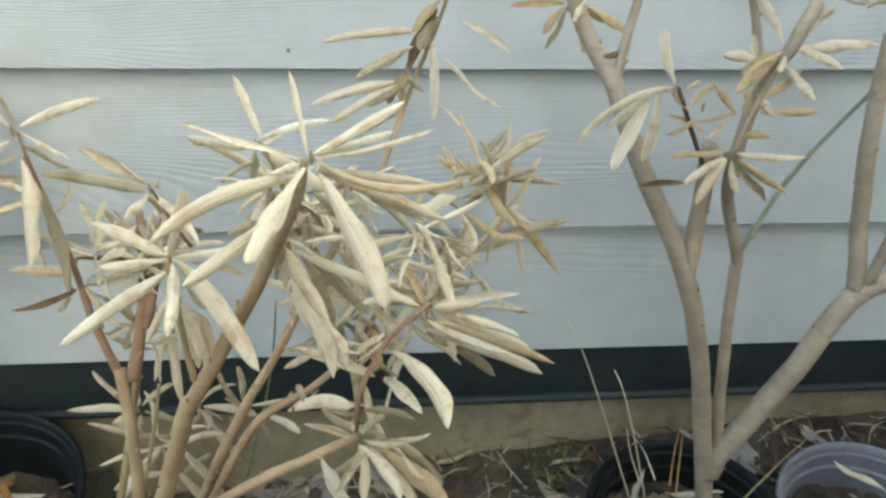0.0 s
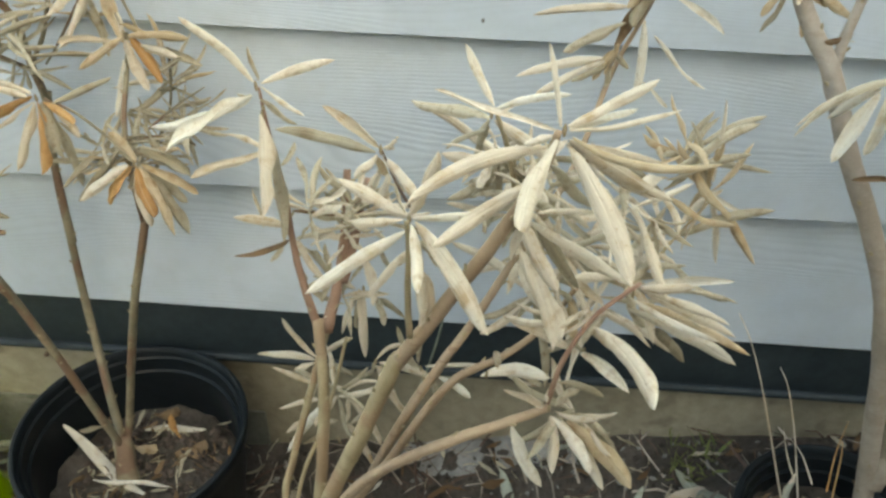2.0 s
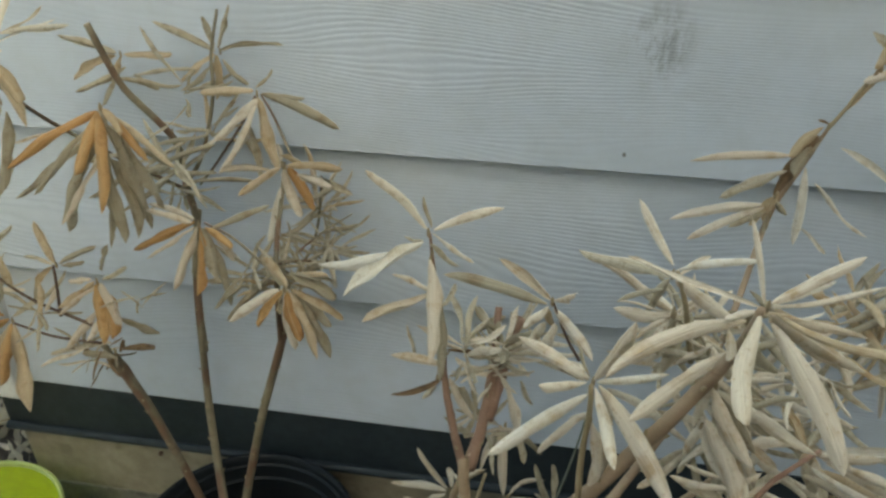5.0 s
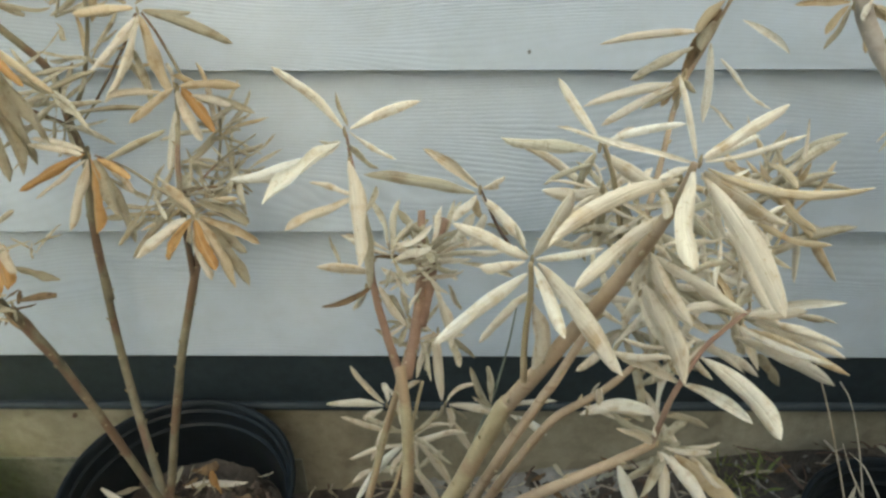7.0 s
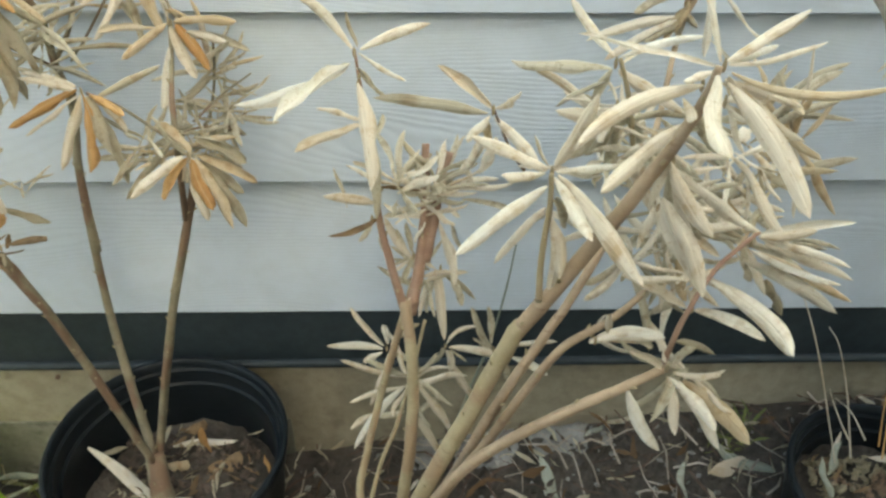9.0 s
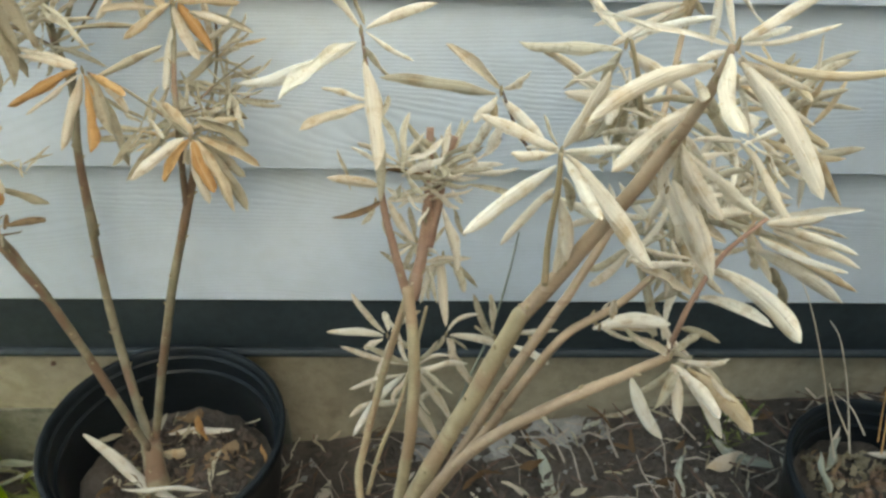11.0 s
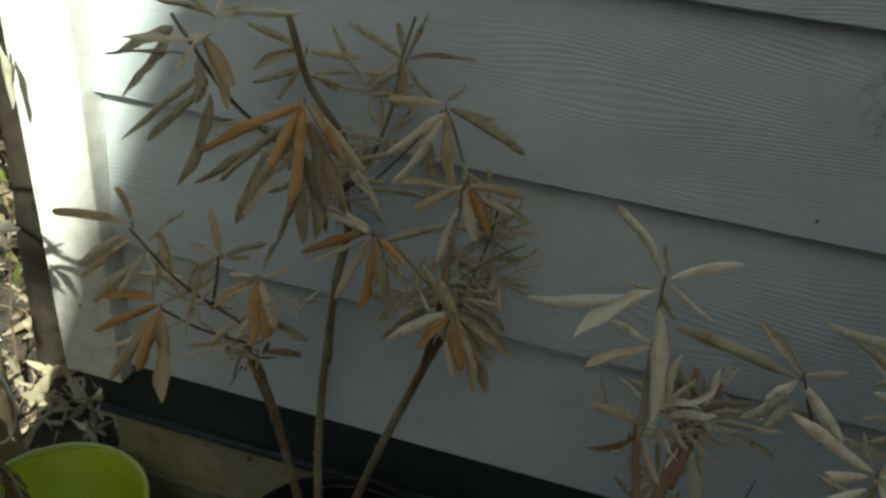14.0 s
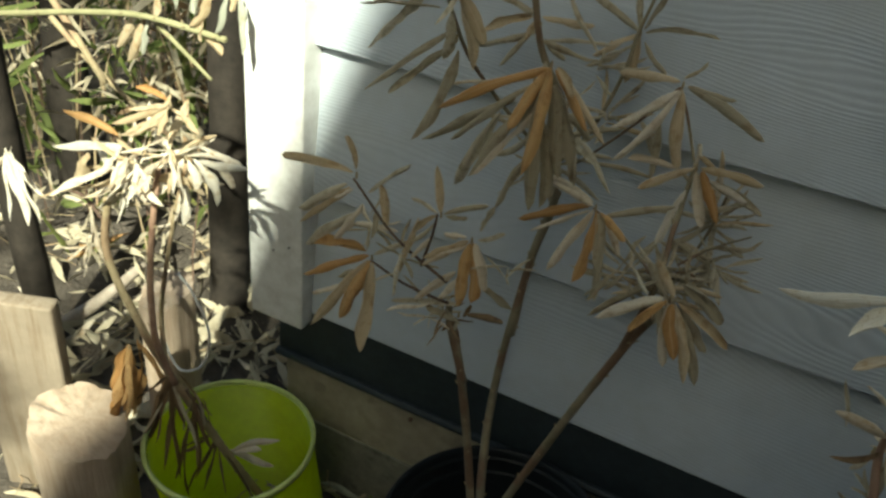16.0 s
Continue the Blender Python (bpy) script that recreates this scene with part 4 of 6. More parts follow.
spray(mid, (-0.123, -0.218, 0.409), [(-3, -1, 0, -47, -17, 20, 9.0, "white", -1.4), (-2, 0, 3, -28, 3, 44, 6.2, "pale", 1.4), (1, 0, 4, -3, 8, 19, 6.7, "pale", 0.0), (-3, -2, -2, -19, -12, -3, 6.3, "pale", 0.0), (2, -2, -4, -15, -17, -52, 7.9, "pale", 2.0), (21, 3, -38, -38, -12, -1, 5.4, "pale", 2.5), (3, 2, 2, 28, 18, 11, 5.8, "pale", 1.5), (4, 2, -5, 25, 18, -38, 6.5, "grey", 0.0)], 137)
spray(mid, (-0.074, -0.215, 0.408), [(1, 0, 2, 30, 15, 8, 4.4, "pale", 5.8), (3, 0, -1, 47, -5, -9, 8.3, "pale", 1.9), (3, 0, -2, 18, -5, -14, 2.9, "grey", 0.0), (0, -1, -4, 4, -5, -26, 8.8, "pale", 2.0), (5, 0, -16, 28, -10, -61, 7.5, "pale", 0.0), (-2, 0, -2, -15, 15, -40, 4.5, "grey", 0.0)], 138)
spray(mid, (-0.034, -0.222, 0.411), [(-1, 0, 2, -20, 2, 46, 8.0, "grey", 0.0), (-2, 0, 6, -5, 12, 37, 6.1, "grey", 0.0), (4, 0, 3, 53, 2, 6, 4.8, "pale", 1.0), (-2, 0, 0, -18, 2, 11, 4.3, "grey", 0.0), (14, 0, -9, 44, -18, -13, 7.7, "white", 1.9), (11, 0, -16, 14, 2, -40, 6.5, "grey", 0.0)], 139)
spray(mid, (-0.103, -0.225, 0.378), [(3, 0, 0, 34, 5, 8, 4.5, "pale", 4.0), (2, 0, -3, 35, -15, -53, 8.6, "pale", 1.5), (2, 0, -45, 26, -10, -92, 9.0, "pale", 1.6), (-7, 0, -11, -51, -20, -67, 9.8, "white", -4.1), (-31, 0, -43, -55, -5, -59, 6.3, "pale", -2.1), (-6, 0, -41, -38, 10, -57, 6.8, "grey", 1.6), (4, 5, -13, -2, 10, -57, 4.7, "pale", 0.0), (4, 5, -51, 27, 25, -48, 6.3, "grey", 1.6)], 140)
spray(mid, (0.127, -0.118, 0.718), [(-24, -12, -18, -90, -12, -28, 6.5, "pale", -1.7), (-23, -12, -30, -66, -17, -53, 8.3, "grey", -2.2), (-37, -22, -53, -99, -22, -72, 8.3, "pale", -2.6), (-35, -22, -56, -85, -27, -85, 7.4, "pale", -1.7), (12, 0, -15, 51, -2, -40, 6.3, "white", 1.8), (0, -7, -41, 46, -7, -82, 4.1, "white", 0.0), (-9, -5, -30, -7, -17, -88, 8.1, "white", 1.3), (-3, 0, 0, -24, -12, -20, 9.6, "tan", -2.6), (-5, -2, -6, -28, -12, -52, 10.6, "brown", -1.3), (-3, -2, -11, -19, -17, -31, 11.4, "grey", -2.2), (-5, -12, -75, 19, -12, -97, 3.7, "white", 0.0), (-27, -17, -44, -34, -22, -67, 5.7, "tan", 0.0), (0, 0, 2, -9, -2, 6, 2.6, "brown", 0.0)], 141)
spray(mid, (0.099, -0.135, 0.670), [(1, 0, -4, 13, 5, -18, 5.3, "grey", 0.0), (-2, 0, -1, -14, -5, -24, 6.2, "tan", 0.0), (-2, 0, -5, -4, -5, -29, 5.3, "grey", 0.0), (-3, -3, -11, -31, -15, -21, 5.7, "grey", -1.3)], 142)
spray(mid, (0.153, -0.110, 0.760), [(-18, -5, -32, 0, 0, -3, 6.6, "tan", 1.3), (9, 4, 25, -6, -5, 0, 7.9, "tan", -1.3), (22, 2, 1, -11, -5, -9, 9.3, "pale", -1.8), (22, 2, -4, 9, -10, -23, 8.0, "pale", -1.3), (1, 0, 2, 20, 10, 15, 6.7, "grey", 1.3), (3, 2, 9, -9, 10, 21, 7.0, "grey", 0.0), (5, 2, 15, 27, 10, 8, 6.7, "pale", 0.0)], 143)
# left shrub, three canes
stem(left, [(-0.384, -0.162, 0.070), (-0.388, -0.145, 0.108), (-0.394, -0.122, 0.150)], 0.0155, 0.0105, BARK_OLIVE, "branch", 295)
stem(left, [(-0.392, -0.128, 0.138), (-0.425, -0.060, 0.284), (-0.417, -0.045, 0.470), (-0.405, -0.035, 0.552)], 0.0052, 0.0031, BARK_OLIVE, "twig", 186)
stem(left, [(-0.420, -0.052, 0.383), (-0.417, -0.045, 0.470), (-0.407, -0.040, 0.537), (-0.413, -0.035, 0.579), (-0.411, -0.045, 0.633), (-0.434, -0.070, 0.691), (-0.448, -0.080, 0.749)], 0.0042, 0.0028, BARK_OLIVE, "twig", 187)
stem(left, [(-0.413, -0.035, 0.579), (-0.390, -0.035, 0.615), (-0.373, -0.030, 0.671), (-0.368, -0.030, 0.711), (-0.361, -0.020, 0.748)], 0.0022, 0.0013, BARK_OLIVE, "twig", 188)
stem(left, [(-0.411, -0.038, 0.575), (-0.444, -0.100, 0.643), (-0.464, -0.150, 0.700), (-0.467, -0.190, 0.750), (-0.475, -0.200, 0.773)], 0.0018, 0.0013, BARK_OLIVE, "twig", 189)
stem(left, [(-0.392, -0.130, 0.136), (-0.421, -0.150, 0.346), (-0.437, -0.160, 0.436), (-0.444, -0.165, 0.468)], 0.0045, 0.0038, BARK_OLIVE, "twig", 190)
stem(left, [(-0.425, -0.160, 0.398), (-0.442, -0.168, 0.460), (-0.443, -0.176, 0.491)], 0.0038, 0.0028, BARK_OLIVE, "twig", 191)
stem(left, [(-0.391, -0.128, 0.130), (-0.384, -0.110, 0.175), (-0.335, -0.120, 0.354), (-0.297, -0.120, 0.474), (-0.279, -0.130, 0.525)], 0.0048, 0.0035, BARK_OLIVE, "twig", 192)
stem(left, [(-0.300, -0.120, 0.471), (-0.285, -0.145, 0.557), (-0.286, -0.130, 0.591), (-0.288, -0.100, 0.621), (-0.288, -0.090, 0.642)], 0.0028, 0.0017, BARK_OLIVE, "twig", 193)
stem(left, [(-0.284, -0.145, 0.562), (-0.326, -0.130, 0.586), (-0.350, -0.130, 0.599)], 0.0014, 0.001, BARK_OLIVE, "twig", 194)
stem(left, [(-0.439, -0.178, 0.493), (-0.481, -0.185, 0.501), (-0.515, -0.190, 0.516)], 0.0014, 0.001, BARK_DARK, "twig", 195)
stem(left, [(-0.446, -0.180, 0.515), (-0.493, -0.190, 0.548), (-0.536, -0.190, 0.589)], 0.0014, 0.001, BARK_DARK, "twig", 196)
stem(left, [(-0.469, -0.185, 0.526), (-0.460, -0.190, 0.561), (-0.457, -0.190, 0.583)], 0.0014, 0.001, BARK_DARK, "twig", 197)
stem(left, [(-0.290, -0.060, 0.624), (-0.311, -0.045, 0.663), (-0.322, -0.041, 0.681)], 0.0014, 0.001, BARK_OLIVE, "twig", 198)
stem(left, [(-0.276, -0.120, 0.568), (-0.256, -0.100, 0.581), (-0.231, -0.090, 0.596)], 0.0011, 0.0007, BARK_OLIVE, "twig", 199)
tuft(left, (-0.253, -0.100, 0.577), (0, -0.2, 1), 18, .045, ["grey", "grey"], 200, .4, 1.3)
tuft(left, (-0.317, -0.130, 0.557), (0, -0.2, 1), 10, .045, ["grey", "grey"], 201, .4, 1.3)
tuft(left, (-0.261, -0.080, 0.601), (0, -0.2, 1), 10, .05, ["grey", "grey"], 202, .4, 1.2)
tuft(left, (-0.460, -0.180, 0.491), (0, -0.2, 1), 10, .04, ["grey", "pale"], 209, .3, 1.2)
tuft(left, (-0.383, -0.100, 0.641), (0, -0.2, 1), 12, .06, ["grey", "grey"], 210, .4, 1.3)
tuft(left, (-0.411, -0.110, 0.651), (0, -0.2, 1), 10, .06, ["grey", "grey"], 211, .5, 1.3)
tuft(left, (-0.391, -0.050, 0.692), (0, -0.2, 1), 8, .06, ["grey", "grey"], 212, .3, 1.2)
tuft(left, (-0.455, -0.180, 0.774), (0, -0.2, 1), 8, .07, ["grey", "pale"], 213, .3, 1.2)
whorl(left, (-0.262, -0.085, 0.594), [(45, -5, 20, "tan"), (22, 5, 8, "grey"), (-28, -8, -21, "grey"), (33, 5, -21, "grey"), (-12, 8, 59, "tan"), (-7, 5, 46, "pale"), (25, -8, -4, "grey"), (-27, 5, 13, "grey")], ["grey"], 217)
whorl(left, (-0.263, -0.090, 0.567), [(40, -5, 20, "grey"), (13, -8, -18, "grey"), (11, 5, -62, "grey"), (-25, 5, -9, "grey"), (-14, -8, -47, "grey"), (21, 5, -32, "grey")], ["grey"], 218)
whorl(left, (-0.265, -0.140, 0.569), [(33, -8, -20, "grey"), (-32, 5, -3, "grey"), (20, 5, 5, "grey"), (-4, 8, 24, "grey"), (9, 5, -23, "grey")], ["grey"], 221)
tuft(left, (-0.281, -0.140, 0.566), (0, -0.2, 1), 20, .045, ["grey", "grey", "tan"], 222, .3, 1.3)
tuft(left, (-0.277, -0.130, 0.567), (0, -0.2, 1), 12, .03, ["brown", "grey"], 223, .4, 1.4)
tuft(left, (-0.264, -0.100, 0.562), (0, -0.2, 1), 8, .03, ["brown", "grey"], 224, .4, 1.4)
tuft(left, (-0.444, -0.180, 0.492), (0, -0.2, 1), 9, .03, ["brown", "grey"], 225, .4, 1.4)
tuft(left, (-0.272, -0.110, 0.557), (0, -0.2, 1), 16, .04, ["grey", "grey"], 226, .4, 1.3)
tuft(left, (-0.309, -0.140, 0.566), (0, -0.2, 1), 10, .045, ["grey", "grey"], 227, .3, 1.3)
stem(left, [(-0.272, -0.120, 0.555), (-0.269, -0.090, 0.562), (-0.262, -0.085, 0.594), (-0.258, -0.085, 0.628)], 0.0014, 0.001, BARK_OLIVE, "twig", 228)
stem(left, [(-0.320, -0.058, 0.686), (-0.342, -0.050, 0.652), (-0.377, -0.040, 0.606), (-0.398, -0.035, 0.581)], 0.0013, 0.001, BARK_OLIVE, "twig", 229)
tuft(left, (-0.376, -0.040, 0.650), (0, -0.2, 1), 12, .05, ["grey", "grey", "tan"], 236, .4, 1.2)
tuft(left, (-0.409, -0.060, 0.602), (0, -0.2, 1), 10, .05, ["grey", "grey"], 237, .5, 1.2)
tuft(left, (-0.488, -0.188, 0.538), (0, -0.2, 1), 9, .035, ["grey", "grey"], 241, .4, 1.3)
tuft(left, (-0.518, -0.190, 0.563), (0, -0.2, 1), 8, .035, ["grey", "pale"], 242, .4, 1.3)
tuft(left, (-0.396, -0.178, 0.552), (0, -0.2, 1), 5, .03, ["grey"], 243, .4, 1.3)
spray(left, (-0.393, -0.170, 0.718), [(0, -8, 0, -70, -30, -43, 8.6, "orange", -1.6), (1, -8, 0, -14, -30, -43, 9.2, "orange", -1.2), (2, -10, 1, 3, -35, -71, 10.0, "orange", 1.6), (7, -8, 2, 25, -20, -12, 6.7, "tan", 1.6), (6, -8, 0, 38, -15, -34, 6.8, "orange", 1.2), (9, -8, -1, 49, 0, -47, 5.7, "tan", 1.2), (-2, -8, -10, -61, -20, -69, 6.2, "grey", -1.2), (-3, -8, -15, -41, -25, -91, 11.2, "grey", -1.7), (-2, -10, -31, -37, -30, -87, 7.5, "pale", -1.7), (0, -10, -14, 10, -25, -103, 12.3, "grey", -2.1), (1, -8, -38, 15, -15, -104, 10.8, "grey", 1.3), (5, -8, -13, 23, -10, -78, 11.1, "grey", 0.0), (7, -6, -11, 34, 0, -85, 12.4, "grey", 1.7), (2, -2, -18, 16, 5, -107, 10.1, "grey", 0.0)], 144)
spray(left, (-0.405, -0.165, 0.703), [(-11, 0, -14, -80, -10, -69, 8.2, "grey", -3.5), (-24, 5, -35, -56, 10, -110, 11.2, "grey", -1.8), (3, 0, -63, -17, 5, -119, 7.1, "grey", -1.3), (-26, 0, -9, -62, -15, -16, 3.0, "pale", -0.8), (26, 0, -74, 61, 5, -86, 6.5, "pale", 1.3), (27, 0, -19, 46, 15, -41, 6.7, "grey", 0.0), (4, 5, 12, -11, 15, -54, 8.6, "grey", 0.0)], 145)
spray(left, (-0.458, -0.190, 0.726), [(-4, 0, 5, -61, -20, -49, 5.4, "grey", -1.2), (-4, 0, -8, -46, -10, -51, 6.3, "grey", -1.3), (2, 0, -8, -21, -15, -79, 10.0, "grey", 2.5), (-6, 0, 16, -4, -10, -14, 9.7, "grey", 0.0), (-2, 0, 32, 25, -10, 4, 11.1, "tan", 1.6), (-1, 2, 29, 15, 0, -20, 10.5, "tan", 1.6), (-15, 0, 18, -74, -10, 10, 2.5, "grey", -1.2), (-23, 0, 36, -62, -10, 14, 11.5, "grey", -2.1), (-29, 0, 27, -71, 0, -25, 9.3, "grey", -1.7)], 146)
spray(left, (-0.455, -0.030, 0.706), [(-4, 0, 1, -55, -5, 16, 7.7, "grey", -1.5), (-5, 0, -2, -53, 0, -28, 8.9, "tan", -1.6), (-1, 0, -3, -6, -10, -20, 6.1, "tan", 0.0), (-3, 0, -5, -28, -5, -51, 6.7, "grey", 1.6), (3, 0, 0, 50, 0, 3, 7.6, "tan", 2.0), (2, 0, -12, -55, 0, -40, 6.3, "grey", 1.6), (9, 0, -18, 31, 0, -32, 6.1, "grey", 0.0), (67, 0, -9, 7, 0, -20, 4.6, "grey", -1.5)], 147)
spray(left, (-0.371, -0.005, 0.705), [(2, -15, 5, -50, -20, 31, 7.5, "grey", -1.5), (1, -15, 7, -6, -15, 36, 6.5, "grey", 0.0), (7, -15, 5, 67, -15, 14, 5.5, "grey", 1.0), (1, -15, 3, -31, -25, -21, 7.6, "tan", -1.5), (3, -15, 2, 1, -25, -37, 8.6, "tan", 0.0), (5, -15, 8, 21, -15, 48, 5.0, "grey", 0.0), (8, -15, -2, 34, -25, -21, 5.5, "grey", 0.0), (1, -15, -4, -38, -15, -35, 6.1, "grey", -1.0)], 148)
spray(left, (-0.318, -0.058, 0.689), [(-3, 0, 2, -52, -2, -2, 9.1, "tan", -1.0), (-1, 0, 5, 13, 8, 20, 4.3, "grey", 0.0), (4, 0, 0, 72, -2, -27, 10.0, "grey", 2.9), (6, 0, 1, 43, -2, -1, 5.2, "grey", 0.9), (0, 0, -4, 15, -12, -67, 12.0, "tan", 0.0), (-2, 0, -4, -47, -12, -47, 8.6, "pale", 2.9), (0, -2, -5, -37, -22, -70, 7.2, "pale", 3.8), (-12, 0, -30, -5, -2, -85, 7.8, "grey", 1.5), (-25, 3, -40, -6, 8, -71, 6.9, "grey", 0.0)], 149)
spray(left, (-0.286, -0.100, 0.645), [(-1, 0, -2, -37, -15, -26, 7.8, "tan", -1.4), (-2, -5, -20, -11, -25, -63, 8.3, "white", -1.8), (-1, 0, 1, -2, 0, 18, 5.9, "pale", 0.0), (3, 0, -1, 51, 5, -3, 8.7, "tan", 1.8), (-1, 0, 8, 17, 10, -7, 5.5, "tan", 1.4), (1, 0, -5, 18, -15, -42, 9.6, "pale", -1.4), (5, 0, -3, 28, -10, -37, 10.1, "orange", 1.8), (10, 0, -11, 57, 10, -30, 8.4, "grey", 2.3), (12, 0, -9, 43, -5, -15, 6.9, "pale", 1.4), (-10, 0, -7, -51, -10, -6, 6.9, "pale", -0.9), (7, 0, -37, 45, 0, -17, 5.6, "grey", 0.0)], 150)
spray(left, (-0.344, -0.150, 0.611), [(-3, 0, 1, -55, -15, -23, 8.0, "orange", -1.8), (-3, 0, 3, -41, 0, 14, 5.7, "pale", -1.3), (-4, 0, -4, -44, -15, -30, 4.0, "pale", -1.3), (-1, -2, -2, -23, -20, -57, 8.5, "pale", -1.8), (1, -2, -2, 0, -25, -56, 9.3, "orange", 1.3), (3, 0, -4, 17, -15, -46, 10.2, "grey", 0.0), (5, 0, -3, 29, -5, -18, 7.5, "orange", 1.3), (4, 2, -7, 16, 0, -83, 8.2, "grey", 1.4), (6, 5, -9, 55, 20, 11, 6.7, "grey", 1.8), (11, 2, -10, 26, 0, -35, 6.7, "pale", 0.0)], 151)
spray(left, (-0.270, -0.166, 0.565), [(-2, 0, -2, -22, -14, -32, 7.6, "orange", -1.8), (-5, 0, -1, -50, -9, -34, 10.3, "pale", -1.8), (-13, 6, 8, -57, 1, -42, 6.8, "grey", -1.4), (0, -1, -4, 11, -19, -48, 8.5, "pale", 0.0), (2, -2, -2, 17, -22, -36, 11.9, "orange", 0.0), (4, -1, -2, 29, -19, -56, 9.4, "tan", 0.0), (6, 0, -4, 37, -9, -62, 10.8, "grey", 1.8), (6, 0, 0, 50, -4, -23, 8.4, "tan", 1.8), (2, 0, 2, -18, 6, 25, 8.3, "tan", 0.0), (5, 6, 13, 40, 11, -14, 11.2, "grey", 2.2), (9, 1, -4, 37, 1, -36, 9.4, "grey", 0.0), (-4, 6, -2, -24, 16, 16, 7.1, "grey", 0.0)], 152)
spray(left, (-0.514, -0.190, 0.519), [(-6, 0, 4, -50, -15, 3, 9.3, "orange", -2.0), (-3, 0, 1, -61, -15, -34, 8.5, "orange", -1.5), (-2, -1, -3, -48, -20, -82, 11.2, "tan", -2.5), (-1, -1, -3, -18, -20, -62, 12.5, "orange", -1.5), (2, -1, -4, 8, -25, -85, 13.0, "tan", 1.5), (-7, 0, -30, -55, -10, -55, 5.6, "pale", -1.0), (2, 0, 4, 37, 5, 28, 5.7, "grey", 1.4), (-6, 2, -12, -40, 10, -43, 7.6, "grey", 0.0)], 153)
spray(left, (-0.533, -0.190, 0.593), [(-4, 0, 1, -71, -5, -2, 9.1, "tan", -1.9), (-1, 0, 5, -12, 0, 32, 6.0, "tan", -1.9), (12, 0, -12, 46, 5, 23, 6.0, "grey", 0.9), (-9, 0, -11, -50, -10, -44, 10.2, "grey", -2.4), (-6, 0, -13, -45, -15, -54, 7.3, "tan", -1.5), (6, 0, -26, -14, -10, -62, 8.2, "pale", 0.0), (1, 2, -37, -50, 0, -87, 11.5, "grey", -2.0), (20, 0, -26, 23, -10, -48, 6.1, "grey", 0.0), (31, 0, -37, 23, 0, -1, 8.4, "tan", -1.4), (-3, 0, -14, -15, -10, -22, 3.3, "pale", 0.0), (42, 0, -39, 2, -5, -43, 5.2, "pale", -0.9)], 154)
spray(left, (-0.454, -0.190, 0.584), [(-1, 0, 1, -8, 0, 41, 7.5, "tan", -1.3), (2, 0, 1, 37, 5, 19, 5.7, "grey", 1.3), (-3, 0, 0, -28, 0, 5, 4.1, "grey", 0.0), (-4, 0, -2, -18, -10, -19, 5.9, "tan", -1.4), (-5, 0, -22, -21, -5, -47, 4.6, "pale", -0.9), (-19, 0, -10, -32, -5, -69, 5.6, "tan", -1.4), (4, 0, 0, 19, 10, -1, 4.9, "grey", 0.0)], 155)
spray(left, (-0.429, -0.180, 0.564), [(-3, 0, -1, -37, -10, -26, 7.9, "tan", -1.8), (-5, 0, 1, -23, -5, 1, 6.8, "pale", -0.9), (-2, 0, -6, -38, -10, -34, 6.0, "pale", -1.4), (-1, -1, -3, 1, -15, -57, 11.6, "orange", -1.9), (2, -2, -1, 14, -20, -45, 11.4, "orange", 1.4), (4, -1, -1, 23, -15, -33, 10.0, "pale", 1.8), (5, 0, 2, 24, 10, 10, 5.0, "grey", 0.0), (6, 2, 9, 12, 10, 31, 5.8, "grey", 0.0), (-10, 0, -35, -42, -10, -73, 8.2, "pale", -1.9), (-4, 0, -35, -19, -10, -60, 7.6, "pale", -1.4), (11, 2, -39, 40, 10, -59, 7.1, "grey", 1.4), (-3, 0, -67, -68, 0, -90, 5.9, "grey", -1.5)], 156)
spray(left, (-0.432, -0.178, 0.486), [(6, 0, 3, 41, -2, 10, 6.7, "brown", 1.0), (1, 0, -7, -28, -7, -1, 7.4, "grey", -1.0), (-2, 0, -4, -13, -2, -23, 4.5, "brown", 0.0), (0, 0, -6, -2, -2, -18, 4.4, "grey", 0.0), (4, 0, -1, 9, 3, 12, 4.4, "brown", 0.0)], 157)
# right shrub
stem(right, [(0.442, -0.170, 0.143), (0.425, -0.168, 0.203), (0.376, -0.170, 0.389), (0.336, -0.172, 0.501), (0.282, -0.150, 0.604), (0.258, -0.130, 0.658), (0.237, -0.110, 0.690), (0.219, -0.100, 0.729)], 0.01, 0.0062, BARK_GREY, "branch", 244)
stem(right, [(0.337, -0.172, 0.502), (0.336, -0.165, 0.565), (0.332, -0.160, 0.622)], 0.0076, 0.0062, BARK_GREY, "branch", 245)
stem(right, [(0.259, -0.130, 0.655), (0.264, -0.120, 0.685), (0.272, -0.110, 0.717), (0.277, -0.100, 0.730)], 0.0043, 0.0029, BARK_GREY, "twig", 246)
stem(right, [(0.427, -0.165, 0.256), (0.409, -0.160, 0.354), (0.393, -0.150, 0.475), (0.389, -0.150, 0.505), (0.357, -0.160, 0.583), (0.354, -0.170, 0.672), (0.359, -0.185, 0.711), (0.371, -0.180, 0.743)], 0.0057, 0.0047, BARK_GREY, "branch", 247)
stem(right, [(0.390, -0.150, 0.507), (0.429, -0.120, 0.560), (0.470, -0.100, 0.604), (0.519, -0.080, 0.650)], 0.0023, 0.0019, GREENGREY, "twig", 248)
stem(right, [(0.425, -0.168, 0.228), (0.430, -0.167, 0.259), (0.477, -0.160, 0.367), (0.514, -0.150, 0.455), (0.556, -0.150, 0.474)], 0.0123, 0.01, BARK_GREY, "branch", 249)
stem(right, [(0.515, -0.150, 0.458), (0.502, -0.130, 0.533), (0.487, -0.120, 0.617), (0.481, -0.110, 0.691)], 0.0081, 0.0066, BARK_GREY, "branch", 250)
